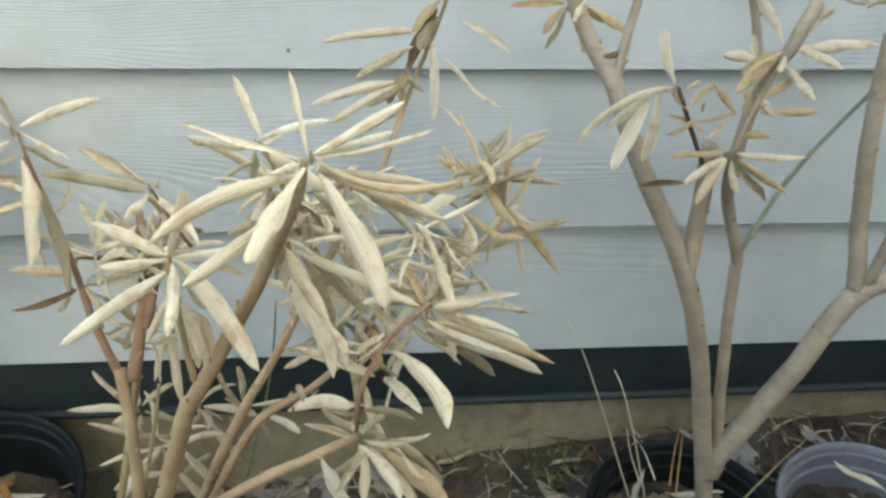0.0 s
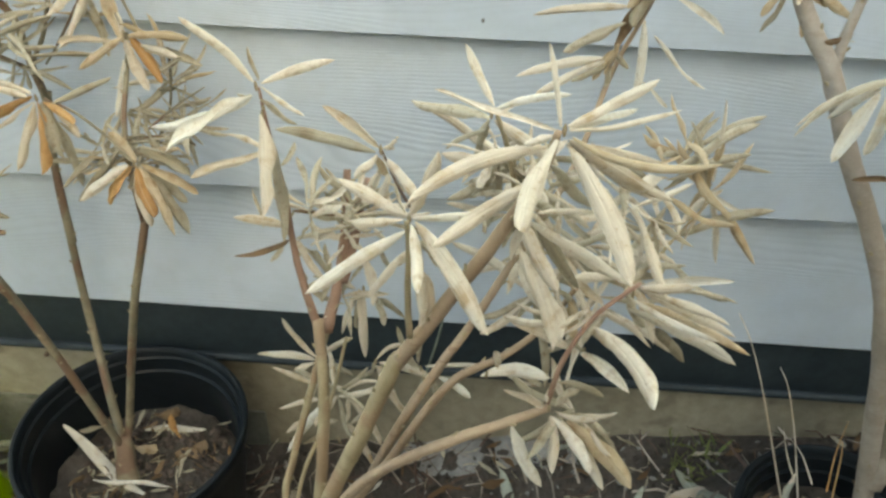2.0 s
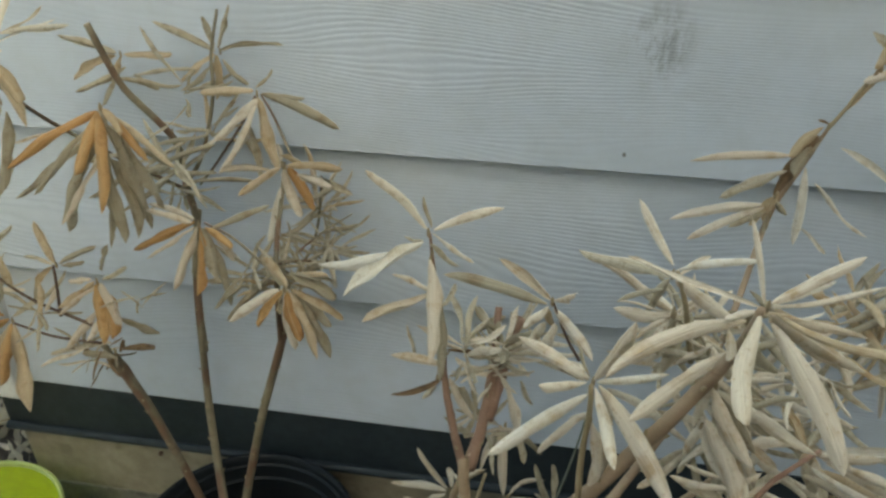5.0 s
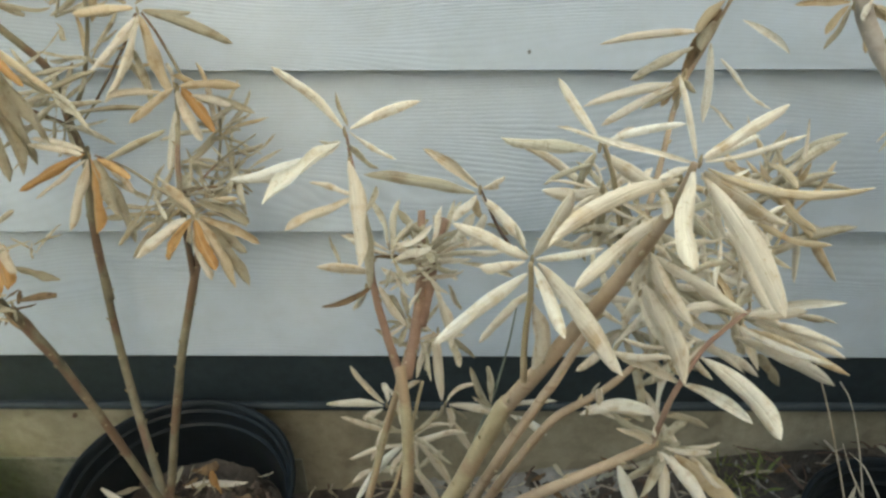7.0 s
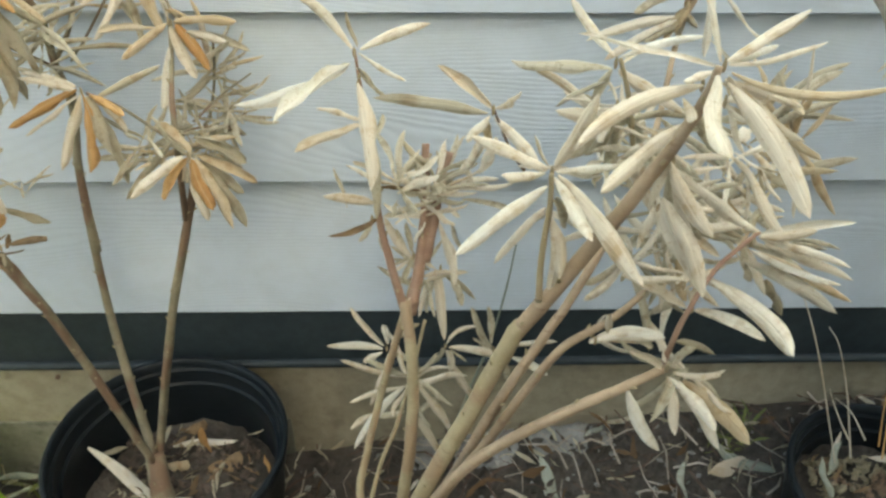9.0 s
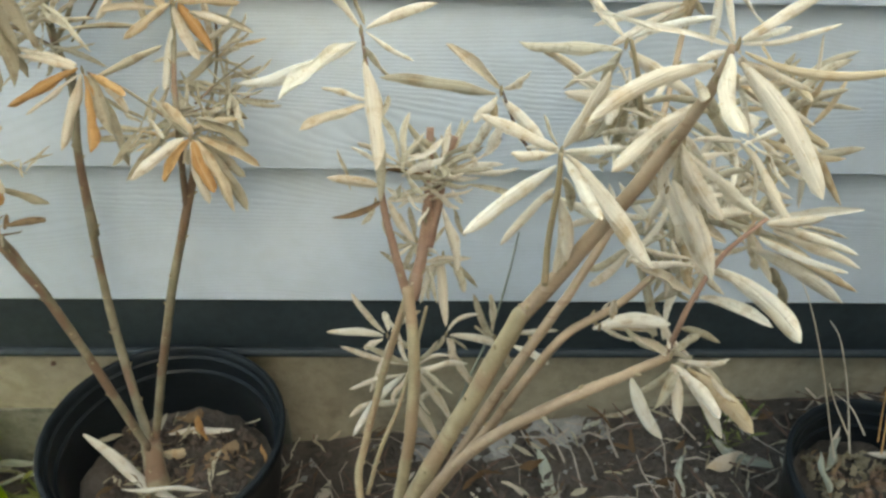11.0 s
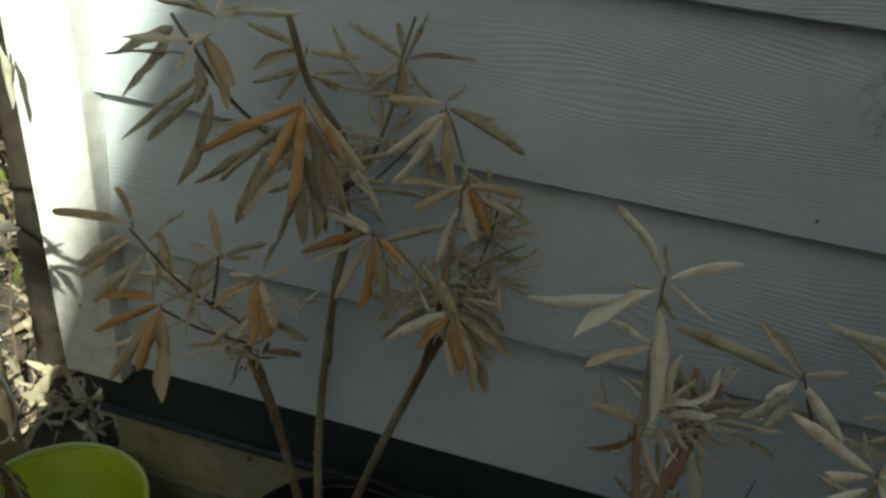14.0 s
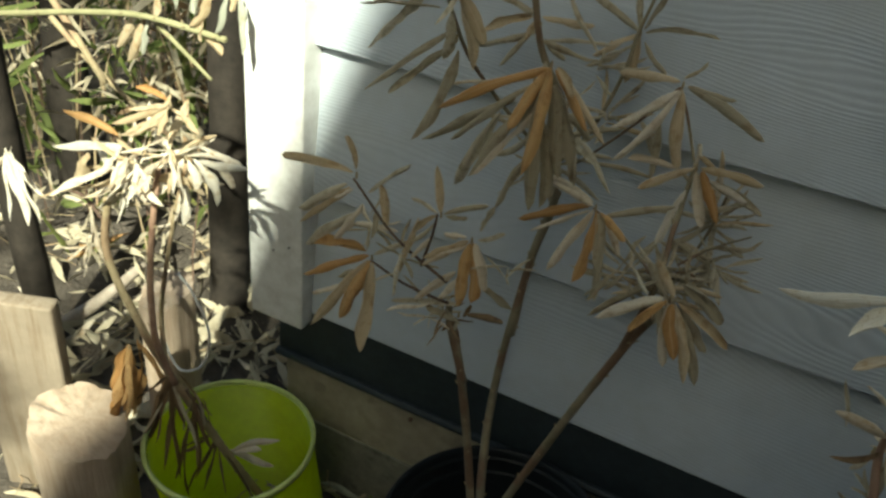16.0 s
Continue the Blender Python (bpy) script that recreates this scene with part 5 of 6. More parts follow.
stem(right, [(0.521, -0.150, 0.458), (0.526, -0.150, 0.522), (0.535, -0.150, 0.575)], 0.0057, 0.0047, BARK_GREY, "branch", 251)
stem(right, [(0.335, -0.170, 0.595), (0.308, -0.185, 0.639), (0.277, -0.207, 0.692)], 0.0019, 0.0015, BARK_DARK, "twig", 252)
stem(right, [(0.333, -0.160, 0.620), (0.336, -0.190, 0.632), (0.342, -0.190, 0.665), (0.360, -0.185, 0.713)], 0.0029, 0.0019, BARK_GREY, "twig", 253)
stem(right, [(0.354, -0.170, 0.672), (0.350, -0.150, 0.707), (0.336, -0.150, 0.743)], 0.0038, 0.0029, BARK_GREY, "twig", 254)
whorl(right, (0.267, -0.120, 0.681), [(-22, -8, 0), (8, 5, 0)], ["grey", "brown"], 263)
tuft(right, (0.455, -0.110, 0.735), (0, -0.2, 1), 8, .06, ["pale", "grey"], 266, .4, 1.2)
spray(right, (0.275, -0.207, 0.691), [(-1, 0, 3, -13, 7, 39, 9.8, "white", 1.2), (-2, 0, 1, -64, -8, -40, 6.7, "grey", -8.7), (-4, 0, -1, -59, 7, -41, 3.6, "pale", -8.0), (-17, -1, -9, -39, -18, -52, 13.5, "white", -1.6), (-11, -1, -2, -15, -8, -51, 10.4, "white", 2.0), (-16, 1, -7, -38, 12, -36, 7.3, "white", -1.6), (-3, 2, -2, 18, 7, -19, 3.7, "pale", 0.0), (1, 7, -23, 37, 17, -42, 3.8, "tan", 1.3), (23, 7, -26, 4, 7, -39, 5.0, "tan", 0.0)], 162)
spray(right, (0.303, -0.195, 0.672), [(-15, 0, 12, -9, -5, 22, 7.4, "pale", 0.0), (4, 0, 17, -7, 5, -2, 7.1, "pale", -1.7), (3, 0, 18, 28, 5, -10, 5.9, "tan", 1.3), (28, 3, -7, -6, -5, -9, 3.4, "tan", 0.0), (22, 3, -11, 6, -5, -22, 3.8, "tan", 0.0)], 163)
spray(right, (0.333, -0.192, 0.630), [(-1, 0, -1, -24, -18, -30, 11.8, "pale", -1.3), (-2, 0, -2, -34, -13, -16, 8.3, "pale", -1.3), (-4, 0, 2, -48, -8, 5, 6.5, "tan", -1.7), (3, 0, -3, 9, -13, -24, 7.6, "pale", 0.0), (6, 0, -4, 44, 7, -46, 6.9, "grey", 0.0), (7, 0, -3, 61, 7, -38, 6.9, "tan", 1.4), (5, 0, 3, 62, 2, -2, 5.9, "pale", -2.7), (-2, 2, 3, -29, 12, -2, 4.0, "tan", 0.0), (-27, 2, -24, -59, 7, -29, 5.3, "brown", -1.3)], 164)
spray(right, (0.357, -0.185, 0.711), [(3, 0, 1, 23, 0, 30, 12.1, "white", 1.3), (5, 0, -1, 61, -5, 5, 10.1, "pale", 2.6), (4, 0, 1, 38, -10, -11, 9.2, "pale", 1.3), (2, -1, -13, 26, -10, -34, 11.4, "white", 1.8), (-5, 0, 4, -29, 5, 35, 10.1, "white", -1.3), (-14, 1, -11, -42, 5, -7, 10.2, "pale", -1.7), (-4, -1, -2, -33, -10, -15, 9.3, "tan", -1.3), (-6, -1, -8, -33, -10, -29, 11.9, "tan", -1.3), (-18, 5, -10, -22, 10, 6, 5.1, "pale", 0.0), (-1, -1, -4, -9, -15, -11, 6.8, "pale", 0.0)], 165)
spray(right, (0.347, -0.187, 0.672), [(2, 0, 3, 29, 7, 22, 7.0, "tan", -1.8), (3, 0, -9, 44, -3, -6, 7.1, "tan", 1.3), (-1, 0, -2, 12, -8, -8, 5.2, "pale", 0.0), (-8, -3, -26, 16, -3, -27, 6.7, "tan", 1.3), (-4, 0, 6, 7, -3, -1, 5.2, "pale", 0.0), (-6, 0, -16, -5, 7, 5, 7.0, "tan", 0.0)], 166)
spray(right, (0.221, -0.105, 0.709), [(-3, 0, 2, -45, -5, 2, 6.2, "tan", -0.9), (-3, 0, 0, -19, -10, -18, 7.1, "tan", 0.0), (-1, 0, -1, -15, -5, -32, 4.5, "grey", 0.0), (5, -2, 4, 15, -10, -33, 9.0, "tan", 1.3), (17, 0, 0, 51, -5, -21, 8.2, "tan", 1.4), (10, 0, 2, 32, 5, -14, 7.2, "tan", 0.0), (11, -2, 6, 2, -15, -6, 6.2, "pale", 0.0)], 167)
# shrub standing in the bucket
stem(tub, [(-0.698, -0.100, -0.025), (-0.727, -0.150, 0.117), (-0.767, -0.190, 0.260), (-0.797, -0.200, 0.334), (-0.827, -0.200, 0.404), (-0.815, -0.200, 0.477)], 0.0055, 0.004, BARK, "branch", 267)
stem(tub, [(-0.760, -0.190, 0.246), (-0.771, -0.200, 0.315), (-0.769, -0.200, 0.392), (-0.757, -0.200, 0.466), (-0.752, -0.190, 0.526)], 0.004, 0.003, BARK_RED, "twig", 268)
stem(tub, [(-0.781, -0.180, 0.254), (-0.791, -0.170, 0.318), (-0.775, -0.170, 0.394), (-0.746, -0.180, 0.473), (-0.726, -0.180, 0.536)], 0.003, 0.002, BARK, "twig", 269)
stem(tub, [(-0.753, -0.180, 0.233), (-0.734, -0.160, 0.152), (-0.711, -0.140, 0.065), (-0.693, -0.130, 0.010)], 0.0025, 0.0015, BARK_DARK, "twig", 270)
stem(tub, [(-0.821, -0.200, 0.442), (-0.847, -0.200, 0.466), (-0.866, -0.210, 0.477)], 0.002, 0.0015, BARK_DARK, "twig", 271)
tuft(tub, (-0.772, -0.190, 0.538), (0, -0.2, 1), 12, .07, ["pale", "pale", "tan"], 274, .6, 1.2)
tuft(tub, (-0.745, -0.180, 0.548), (0, -0.2, 1), 14, .07, ["pale", "pale", "tan"], 275, 1.0, 1.1)
tuft(tub, (-0.800, -0.200, 0.520), (0, -0.2, 1), 12, .07, ["pale", "tan"], 276, .6, 1.1)
whorl(tub, (-0.789, -0.190, 0.514), [(-16, -12, -65), (10, -8, -38), (17, 5, -28), (-31, -15, -56), (6, -20, -20)], ["white", "pale"], 278)
whorl(tub, (-0.842, -0.200, 0.455), [(-46, 5, -2), (-20, -10, -37), (17, -8, -38), (-9, -12, -75), (-7, 8, -34), (9, 5, -77)], ["pale", "grey"], 279)
tuft(tub, (-0.857, -0.200, 0.414), (0, -0.2, 1), 14, .04, ["grey", "pale", "orange"], 280, .6, 1.3)
whorl(tub, (-0.814, -0.200, 0.284), [(-34, -8, -127, "orange"), (-11, -12, -117, "orange"), (-7, 5, -117, "orange"), (-8, -18, -85, "orange"), (1, -10, -105, "orange"), (-37, 6, -130, "orange")], ["orange"], 281)
whorl(tub, (-0.767, -0.190, 0.255), [(-49, -5, -119, "brown"), (-26, -10, -121, "brown"), (-75, 5, -174, "brown"), (26, -8, -65, "brown"), (45, -12, -88, "grey"), (-22, -5, -164, "brown"), (-6, 5, -185, "brown")], ["grey", "brown"], 282, fat=0.6)
whorl(tub, (-0.741, -0.180, 0.230), [(-39, -8, -161, "brown"), (5, -12, -120, "brown"), (24, -5, -75, "brown"), (-31, 5, -202, "brown"), (5, 8, -59, "pale")], ["grey", "brown"], 283, fat=0.6)
whorl(tub, (-0.734, -0.160, 0.152), [(-52, -5, -132, "brown"), (19, -8, -94, "brown"), (-15, -12, -101, "brown"), (-45, 5, -115, "brown")], ["brown", "brown"], 284, fat=0.6)
whorl(tub, (-0.709, -0.160, 0.137), [(79, -5, 70, "pale"), (44, 5, 21, "pale")], ["pale", "grey"], 285)
whorl(tub, (-0.928, -0.220, 0.500), [(23, -8, -75, "white"), (-10, -5, -89, "white"), (26, 5, -84, "white"), (-50, 0, -56, "pale"), (37, -15, -20, "pale"), (41, 8, -42, "pale")], ["pale", "white"], 286)
spray(tub, (-0.786, -0.200, 0.555), [(-2, 0, -1, -67, -5, 8, 11.2, "orange", -3.6), (0, 0, -13, -84, -10, -34, 13.3, "white", -2.4), (-4, 0, -15, -24, -10, -46, 10.1, "pale", 0.0), (-46, 0, -34, -69, -5, -76, 18.6, "tan", -3.7), (4, 0, 1, 42, 10, 23, 10.2, "tan", 2.3), (5, 0, -21, -16, -10, -62, 10.6, "pale", 0.0), (15, 0, -19, 9, -10, -64, 9.3, "white", 1.7), (17, 0, -28, 30, -5, -55, 9.8, "pale", 0.0)], 158)
spray(tub, (-0.729, -0.190, 0.599), [(-2, 0, 2, -35, -5, 9, 7.1, "orange", -1.6), (-3, 0, -1, -48, -5, -17, 6.7, "tan", -1.7), (-4, 0, -3, -66, -10, -35, 8.4, "tan", -1.7), (-2, 0, -3, -57, -10, -44, 9.5, "tan", 0.0), (1, 0, -4, 31, 0, -21, 7.0, "tan", 0.0), (-4, 0, -6, -10, -10, -30, 9.3, "tan", -1.6)], 159)
spray(tub, (-0.725, -0.180, 0.543), [(-4, 0, -2, -27, -10, -45, 11.5, "pale", -1.7), (-5, 0, -8, -45, -15, -56, 12.8, "white", -2.3), (-10, 0, -23, -2, -10, -72, 12.7, "white", 1.7), (1, 0, -2, 20, -10, -23, 11.2, "white", 0.0), (8, 0, 1, 43, -10, -33, 13.3, "white", 2.8), (15, 0, 2, 77, -5, 15, 8.6, "white", -1.6), (33, 0, 6, 60, -5, -10, 8.7, "pale", 1.6), (15, 2, 16, 66, 0, 13, 7.6, "pale", 1.6), (-4, 2, -8, -24, 0, -84, 10.5, "pale", 1.8)], 160)
spray(tub, (-0.822, -0.195, 0.272), [(-1, 0, 2, -27, -5, -112, 32.3, "orange", 5.9), (-1, 2, 0, -9, -1, -98, 24.7, "orange", 2.9), (-9, 7, -9, -2, 7, -95, 19.0, "brown", 2.2)], 161)
stem(cane, [(-1.182, -0.060, 0.550), (-1.119, -0.060, 0.562), (-0.974, -0.060, 0.597), (-0.881, -0.060, 0.613), (-0.783, -0.050, 0.609)], 0.0038, 0.0035, GREENSTEM, "twig", 287)
stem(cane, [(-0.879, -0.050, 0.605), (-0.848, -0.040, 0.575), (-0.823, -0.030, 0.548)], 0.003, 0.002, GREENSTEM, "twig", 288)
stem(cane, [(-1.085, -0.030, 0.615), (-1.040, -0.030, 0.560), (-0.990, -0.030, 0.498)], 0.0048, 0.004, BARK, "twig", 294)
stem(cane, [(-1.132, 0.020, 0.537), (-1.079, 0.020, 0.497), (-1.016, 0.020, 0.459), (-0.944, 0.020, 0.424)], 0.004, 0.003, BARK, "twig", 289)
spray(cane, (-0.841, -0.050, 0.614), [(-34, 0, 35, -39, -5, -7, 14.7, "tan", 2.0), (23, 0, 51, 27, -10, 17, 16.5, "sage", 1.9), (53, 0, 56, 18, -10, 2, 15.1, "tan", -2.5), (65, 0, 57, 53, -10, 3, 12.4, "sage", 2.5), (72, 0, 58, 70, -5, 28, 9.8, "tan", 0.0), (76, 0, 51, 83, -5, -14, 9.2, "sage", 1.8), (30, 0, 18, 29, -5, -13, 9.0, "tan", 0.0), (-72, 0, -10, -95, -5, -50, 16.1, "tan", -2.1), (-57, 0, -8, -76, -10, -60, 14.5, "tan", 2.1), (-49, 0, -6, -58, -5, -50, 11.0, "sage", 0.0), (26, 0, -8, 57, -5, -20, 10.9, "tan", 1.9), (-16, 0, 37, -12, 5, 10, 9.2, "sage", 0.0)], 168)


# ---- fallen things in the pots ----
def fallen_leaf(base, d, tone, label, seed, fat=1.2, roll=None, broad=False):
    ob = new("fallen_leaf", (BROAD_MESH if broad else LEAF_MESH)[tone][seed % 3])
    v = Vector(d)
    ob.matrix_basis = leaf_frame(Vector(base), v, random.Random(seed).uniform(-0.4, 0.4) if roll is None else roll) @ Matrix.Diagonal((v.length, v.length * fat, v.length * fat, 1))
    return tagged(ob, label, "leaf", "fallen leaves")


fallen_leaf((-0.360, -0.168, 0.106), (-0.121, 0.066, 0.034), "white", "long bleached leaf lying across the pot soil", 1, fat=0.95, roll=0.5)
fallen_leaf((-0.423, -0.159, 0.112), (0.094, 0.001, -0.004), "white", "bleached dry leaf lying across the pot soil", 2, fat=1.0)
fallen_leaf((-0.393, -0.077, 0.104), (0.077, 0.006, 0.003), "white", "bleached dry leaf lying across the pot soil", 4, fat=1.1)
fallen_leaf((-0.401, -0.100, 0.104), (0.036, -0.008, 0.004), "tan", "curled tan leaf on the pot soil", 27, fat=2.2, broad=True)
fallen_leaf((-0.345, -0.108, 0.104), (0.040, 0.010, 0.008), "brown", "broad curled brown leaf on the pot soil", 28, fat=2.6, broad=True)
fallen_leaf((-0.330, -0.140, 0.102), (0.004, 0.040, 0.004), "grey", "grey leaf on the pot soil", 29, fat=1.8)
fallen_leaf((-0.282, -0.090, 0.103), (0.010, -0.030, 0.004), "orange", "small orange-brown leaf on the pot soil", 30, fat=1.8)
fallen_leaf((-0.349, -0.081, 0.092), (-0.004, 0.003, 0.048), "orange", "upright orange leaf stuck in the pot soil", 3, fat=2.0, roll=0)
fallen_leaf((-0.393, -0.048, 0.1), (0.035, 0.003, 0.005), "brown", "curled brown leaf on the pot soil", 6, fat=2.4, broad=True)
fallen_leaf((-0.347, -0.108, 0.095), (0.038, 0.016, 0.005), "brown", "curled brown leaf on the pot soil", 7, fat=2.4, broad=True)
fallen_leaf((-0.327, -0.156, 0.1), (-0.01, 0.052, 0.0), "grey", "grey leaf on the pot soil", 8)
fallen_leaf((-0.393, -0.135, 0.095), (-0.046, 0.028, 0.005), "grey", "grey leaf on the pot soil", 9)
fallen_leaf((0.081, -0.118, 0.02), (-0.027, 0.063, 0.03), "sage", "grey-green leaf leaning on the soil", 10, fat=2.2)
fallen_leaf((0.228, -0.126, 0.03), (0.006, 0.053, 0.03), "sage", "grey-green leaf leaning on the soil", 11, fat=2.2)
fallen_leaf((0.191, 0.015, 0.03), (-0.069, -0.024, 0.0), "sage", "grey-green leaf leaning on the soil", 13, fat=2.2)
fallen_leaf((0.354, -0.106, 0.04), (-0.07, 0.061, -0.0), "sage", "broad grey-green leaf on the soil", 14, fat=2.2, broad=True)
fallen_leaf((0.642, -0.169, 0.18), (-0.044, 0.041, 0.005), "white", "bleached leaf lying over the pot rim", 15, fat=1.4)
fallen_leaf((0.315, -0.057, 0.05), (-0.026, 0.023, 0.0), "white", "pale dry leaf on the soil", 16, fat=2)
fallen_leaf((0.208, 0.017, 0.05), (-0.063, -0.019, 0.0), "grey", "pale dry leaf on the soil", 17, fat=1.4)
fallen_leaf((0.474, -0.136, 0.145), (-0.066, -0.003, 0.005), "pale", "pale leaf curled at the foot of the stem", 18)
fallen_leaf((0.369, -0.141, 0.14), (0.011, 0.024, 0.03), "pale", "pale leaf standing in the pot", 19)
fallen_leaf((0.351, -0.098, 0.056), (-0.075, 0.052, 0.008), "sage", "broad grey-green leaf on the soil", 20, fat=2.5)
fallen_leaf((0.338, -0.060, 0.056), (0.055, 0.035, 0.006), "sage", "grey-green leaf on the soil", 21, fat=2.5)
fallen_leaf((0.324, -0.126, 0.052), (-0.036, 0.030, 0.006), "sage", "grey-green leaf on the soil", 22, fat=2.5)
fallen_leaf((0.345, -0.195, 0.145), (-0.004, 0.040, 0.030), "sage", "grey-green leaf standing in the pot", 23, fat=2.5)
fallen_leaf((0.355, -0.159, 0.145), (0.018, 0.025, 0.028), "sage", "grey-green leaf standing in the pot", 24, fat=2.5)
fallen_leaf((-0.669, -0.024, -0.030), (0.063, 0.007, 0.000), "sage", "grey-green leaf on the soil beside the bucket", 25, fat=1.5)
fallen_leaf((-0.649, -0.054, -0.030), (0.052, 0.019, -0.000), "sage", "grey-green leaf on the soil beside the bucket", 26, fat=1.6)


# ---- leaf litter, twigs and weeds: nobody could count them ----
def litter(name, tone, count, seed, area, size, label, flat=0.5, lift=0.004, zf=None):
    rng = random.Random(seed)
    bm = bmesh.new()
    me = bpy.data.meshes.new("tmp")
    shapes = []
    for i in range(4):
        b = leaf_bmesh(0.09 + 0.02 * i, 0.8, 0.08 * (i - 1.5), 0.9, 0.25, seed + i, along=6, across=2)
        shapes.append(([v.co.copy() for v in b.verts], [[v.index for v in f.verts] for f in b.faces] if not b.verts.index_update() else []))
        b.free()
    verts, faces = [], []
    for _ in range(count):
        x, y = rng.uniform(area[0], area[1]), rng.uniform(area[2], area[3])
        z = (zf or ground_z)(x, y) + lift + rng.uniform(0, 0.012)
        a = rng.uniform(0, 6.283)
        d = Vector((math.cos(a), math.sin(a), rng.uniform(-0.15, flat)))
        s = size * rng.uniform(0.5, 1.2)
        m = leaf_frame(Vector((x, y, z)), d, rng.uniform(-1.5, 1.5)) @ Matrix.Diagonal((s, s * rng.uniform(0.8, 1.6), s, 1))
        vs, fs = shapes[rng.randrange(4)]
        o = len(verts)
        verts += [m @ v for v in vs]
        faces += [[o + i for i in f] for f in fs]
    bm.free()
    me.from_pydata(verts, [], faces)
    me.materials.append(LEAF[tone])
    me.name = name
    for p in me.polygons:
        p.use_smooth = True
    return tagged(new(name, me), label, "leaf litter", kind="stuff")


def twigs(name, count, seed, area, size, mat, label):
    rng = random.Random(seed)
    verts, faces = [], []
    for _ in range(count):
        x, y = rng.uniform(area[0], area[1]), rng.uniform(area[2], area[3])
        p = Vector((x, y, ground_z(x, y) + rng.uniform(0.004, 0.016)))
        a = rng.uniform(0, 6.283)
        d = Vector((math.cos(a), math.sin(a), rng.uniform(-0.05, 0.25))) * size * rng.uniform(0.4, 1.2)
        r = rng.uniform(0.0007, 0.002)
        side = d.orthogonal().normalized()
        up = d.normalized().cross(side)
        o = len(verts)
        bend = Vector((rng.uniform(-1, 1), rng.uniform(-1, 1), rng.uniform(0, 0.5))) * size * 0.12
        for q, rr in ((p, r), (p + d * 0.5 + bend, r * 0.9), (p + d, r * 0.5)):
            verts += [q + side * rr, q + up * rr - side * rr * 0.5, q - up * rr - side * rr * 0.5]
        for k in (0, 3):
            for i in range(3):
                faces.append((o + k + i, o + k + (i + 1) % 3, o + k + 3 + (i + 1) % 3, o + k + 3 + i))
    me = bpy.data.meshes.new(name)
    me.from_pydata(verts, [], faces)
    me.materials.append(mat)
    return tagged(new(name, me), label, "twigs", kind="stuff")


NEAR = (-0.3, 1.3, -0.42, 0.005)
litter("leaf_litter", "grey", 520, 11, NEAR, 0.030, "grey dead leaves strewn over the soil")
litter("leaf_litter", "brown", 200, 12, NEAR, 0.04, "brown crumbled leaves strewn over the soil")
litter("leaf_litter", "white", 26, 31, NEAR, 0.075, "long bleached leaves strewn over the soil", 0.25)
litter("leaf_litter", "pale", 45, 13, NEAR, 0.055, "pale dry leaves strewn over the soil")
twigs("twig_litter", 700, 14, NEAR, 0.05, BARK_DARK, "dark broken twigs on the soil")
twigs("twig_litter", 420, 15, NEAR, 0.07, BARK_GREY, "grey dry stalks on the soil")
litter("leaf_litter", "grey", 60, 27, (-0.72, -0.5, -0.3, 0.0), 0.05, "grey dead leaves on the soil between pot and bucket")


def clods(name, count, seed, area, size, mat, label, zf=None):
    """Crumbs of soil and bark: small uneven lumps."""
    rng = random.Random(seed)
    verts, faces = [], []
    for _ in range(count):
        x, y = rng.uniform(area[0], area[1]), rng.uniform(area[2], area[3])
        z = (zf or ground_z)(x, y) + rng.uniform(-0.002, 0.010)
        s = size * rng.uniform(0.4, 1.3)
        m = Matrix.Translation((x, y, z)) @ Euler([rng.uniform(0, 6) for _ in range(3)]).to_matrix().to_4x4() @ Matrix.Diagonal((s, s * rng.uniform(0.4, 1), s * rng.uniform(0.3, 0.7), 1))
        o = len(verts)
        for v in ((1, 0, 0), (-1, 0, 0), (0, 1, 0), (0, -1, 0), (0, 0, 1), (0, 0, -1)):
            verts.append(m @ (Vector(v) * rng.uniform(0.7, 1.3)))
        for a, b, c in ((0, 2, 4), (2, 1, 4), (1, 3, 4), (3, 0, 4), (2, 0, 5), (1, 2, 5), (3, 1, 5), (0, 3, 5)):
            faces.append((o + a, o + b, o + c))
    me = bpy.data.meshes.new(name)
    me.from_pydata(verts, [], faces)
    me.materials.append(mat)
    return tagged(new(name, me), label, "soil crumbs", kind="stuff")


clods("soil_crumbs", 1800, 41, NEAR, 0.007, SOIL, "dark crumbs of soil")
clods("soil_crumbs", 700, 42, NEAR, 0.006, STONE, "grey crumbs and grit on the soil")
POT_A = lambda x, y: 0.094
clods("bark_chips", 1100, 43, (-0.45, -0.29, -0.22, -0.06), 0.0042, BARK_MULCH, "dark bark crumbs on the pot soil", POT_A)
clods("bark_chips", 500, 44, (0.34, 0.47, -0.26, -0.13), 0.006, BARK_OLIVE, "olive bark crumbs on the pot soil", lambda x, y: 0.134)
litter("pot_mulch", "brown", 24, 45, (0.34, 0.47, -0.26, -0.13), 0.028, "dry leaf bits on the pot soil", zf=lambda x, y: 0.136)
litter("pot_mulch", "brown", 60, 24, (-0.45, -0.29, -0.22, -0.06), 0.024, "brown bark chips and leaf bits on the pot soil", zf=POT_A)
litter("pot_mulch", "grey", 60, 25, (-0.45, -0.29, -0.22, -0.06), 0.024, "grey leaf bits on the pot soil", zf=POT_A)
litter("leaf_litter", "grey", 260, 26, (-1.25, -0.8, -0.12, 0.55), 0.085, "long grey leaves piled beside the house corner", 0.7)
WEST = (-3.2, -0.66, -0.7, 2.4)
litter("leaf_litter", "grey", 1100, 16, WEST, 0.075, "grey and tan dead leaves thick on the ground")
litter("leaf_litter", "pale", 450, 17, WEST, 0.075, "pale dry leaves thick on the ground")
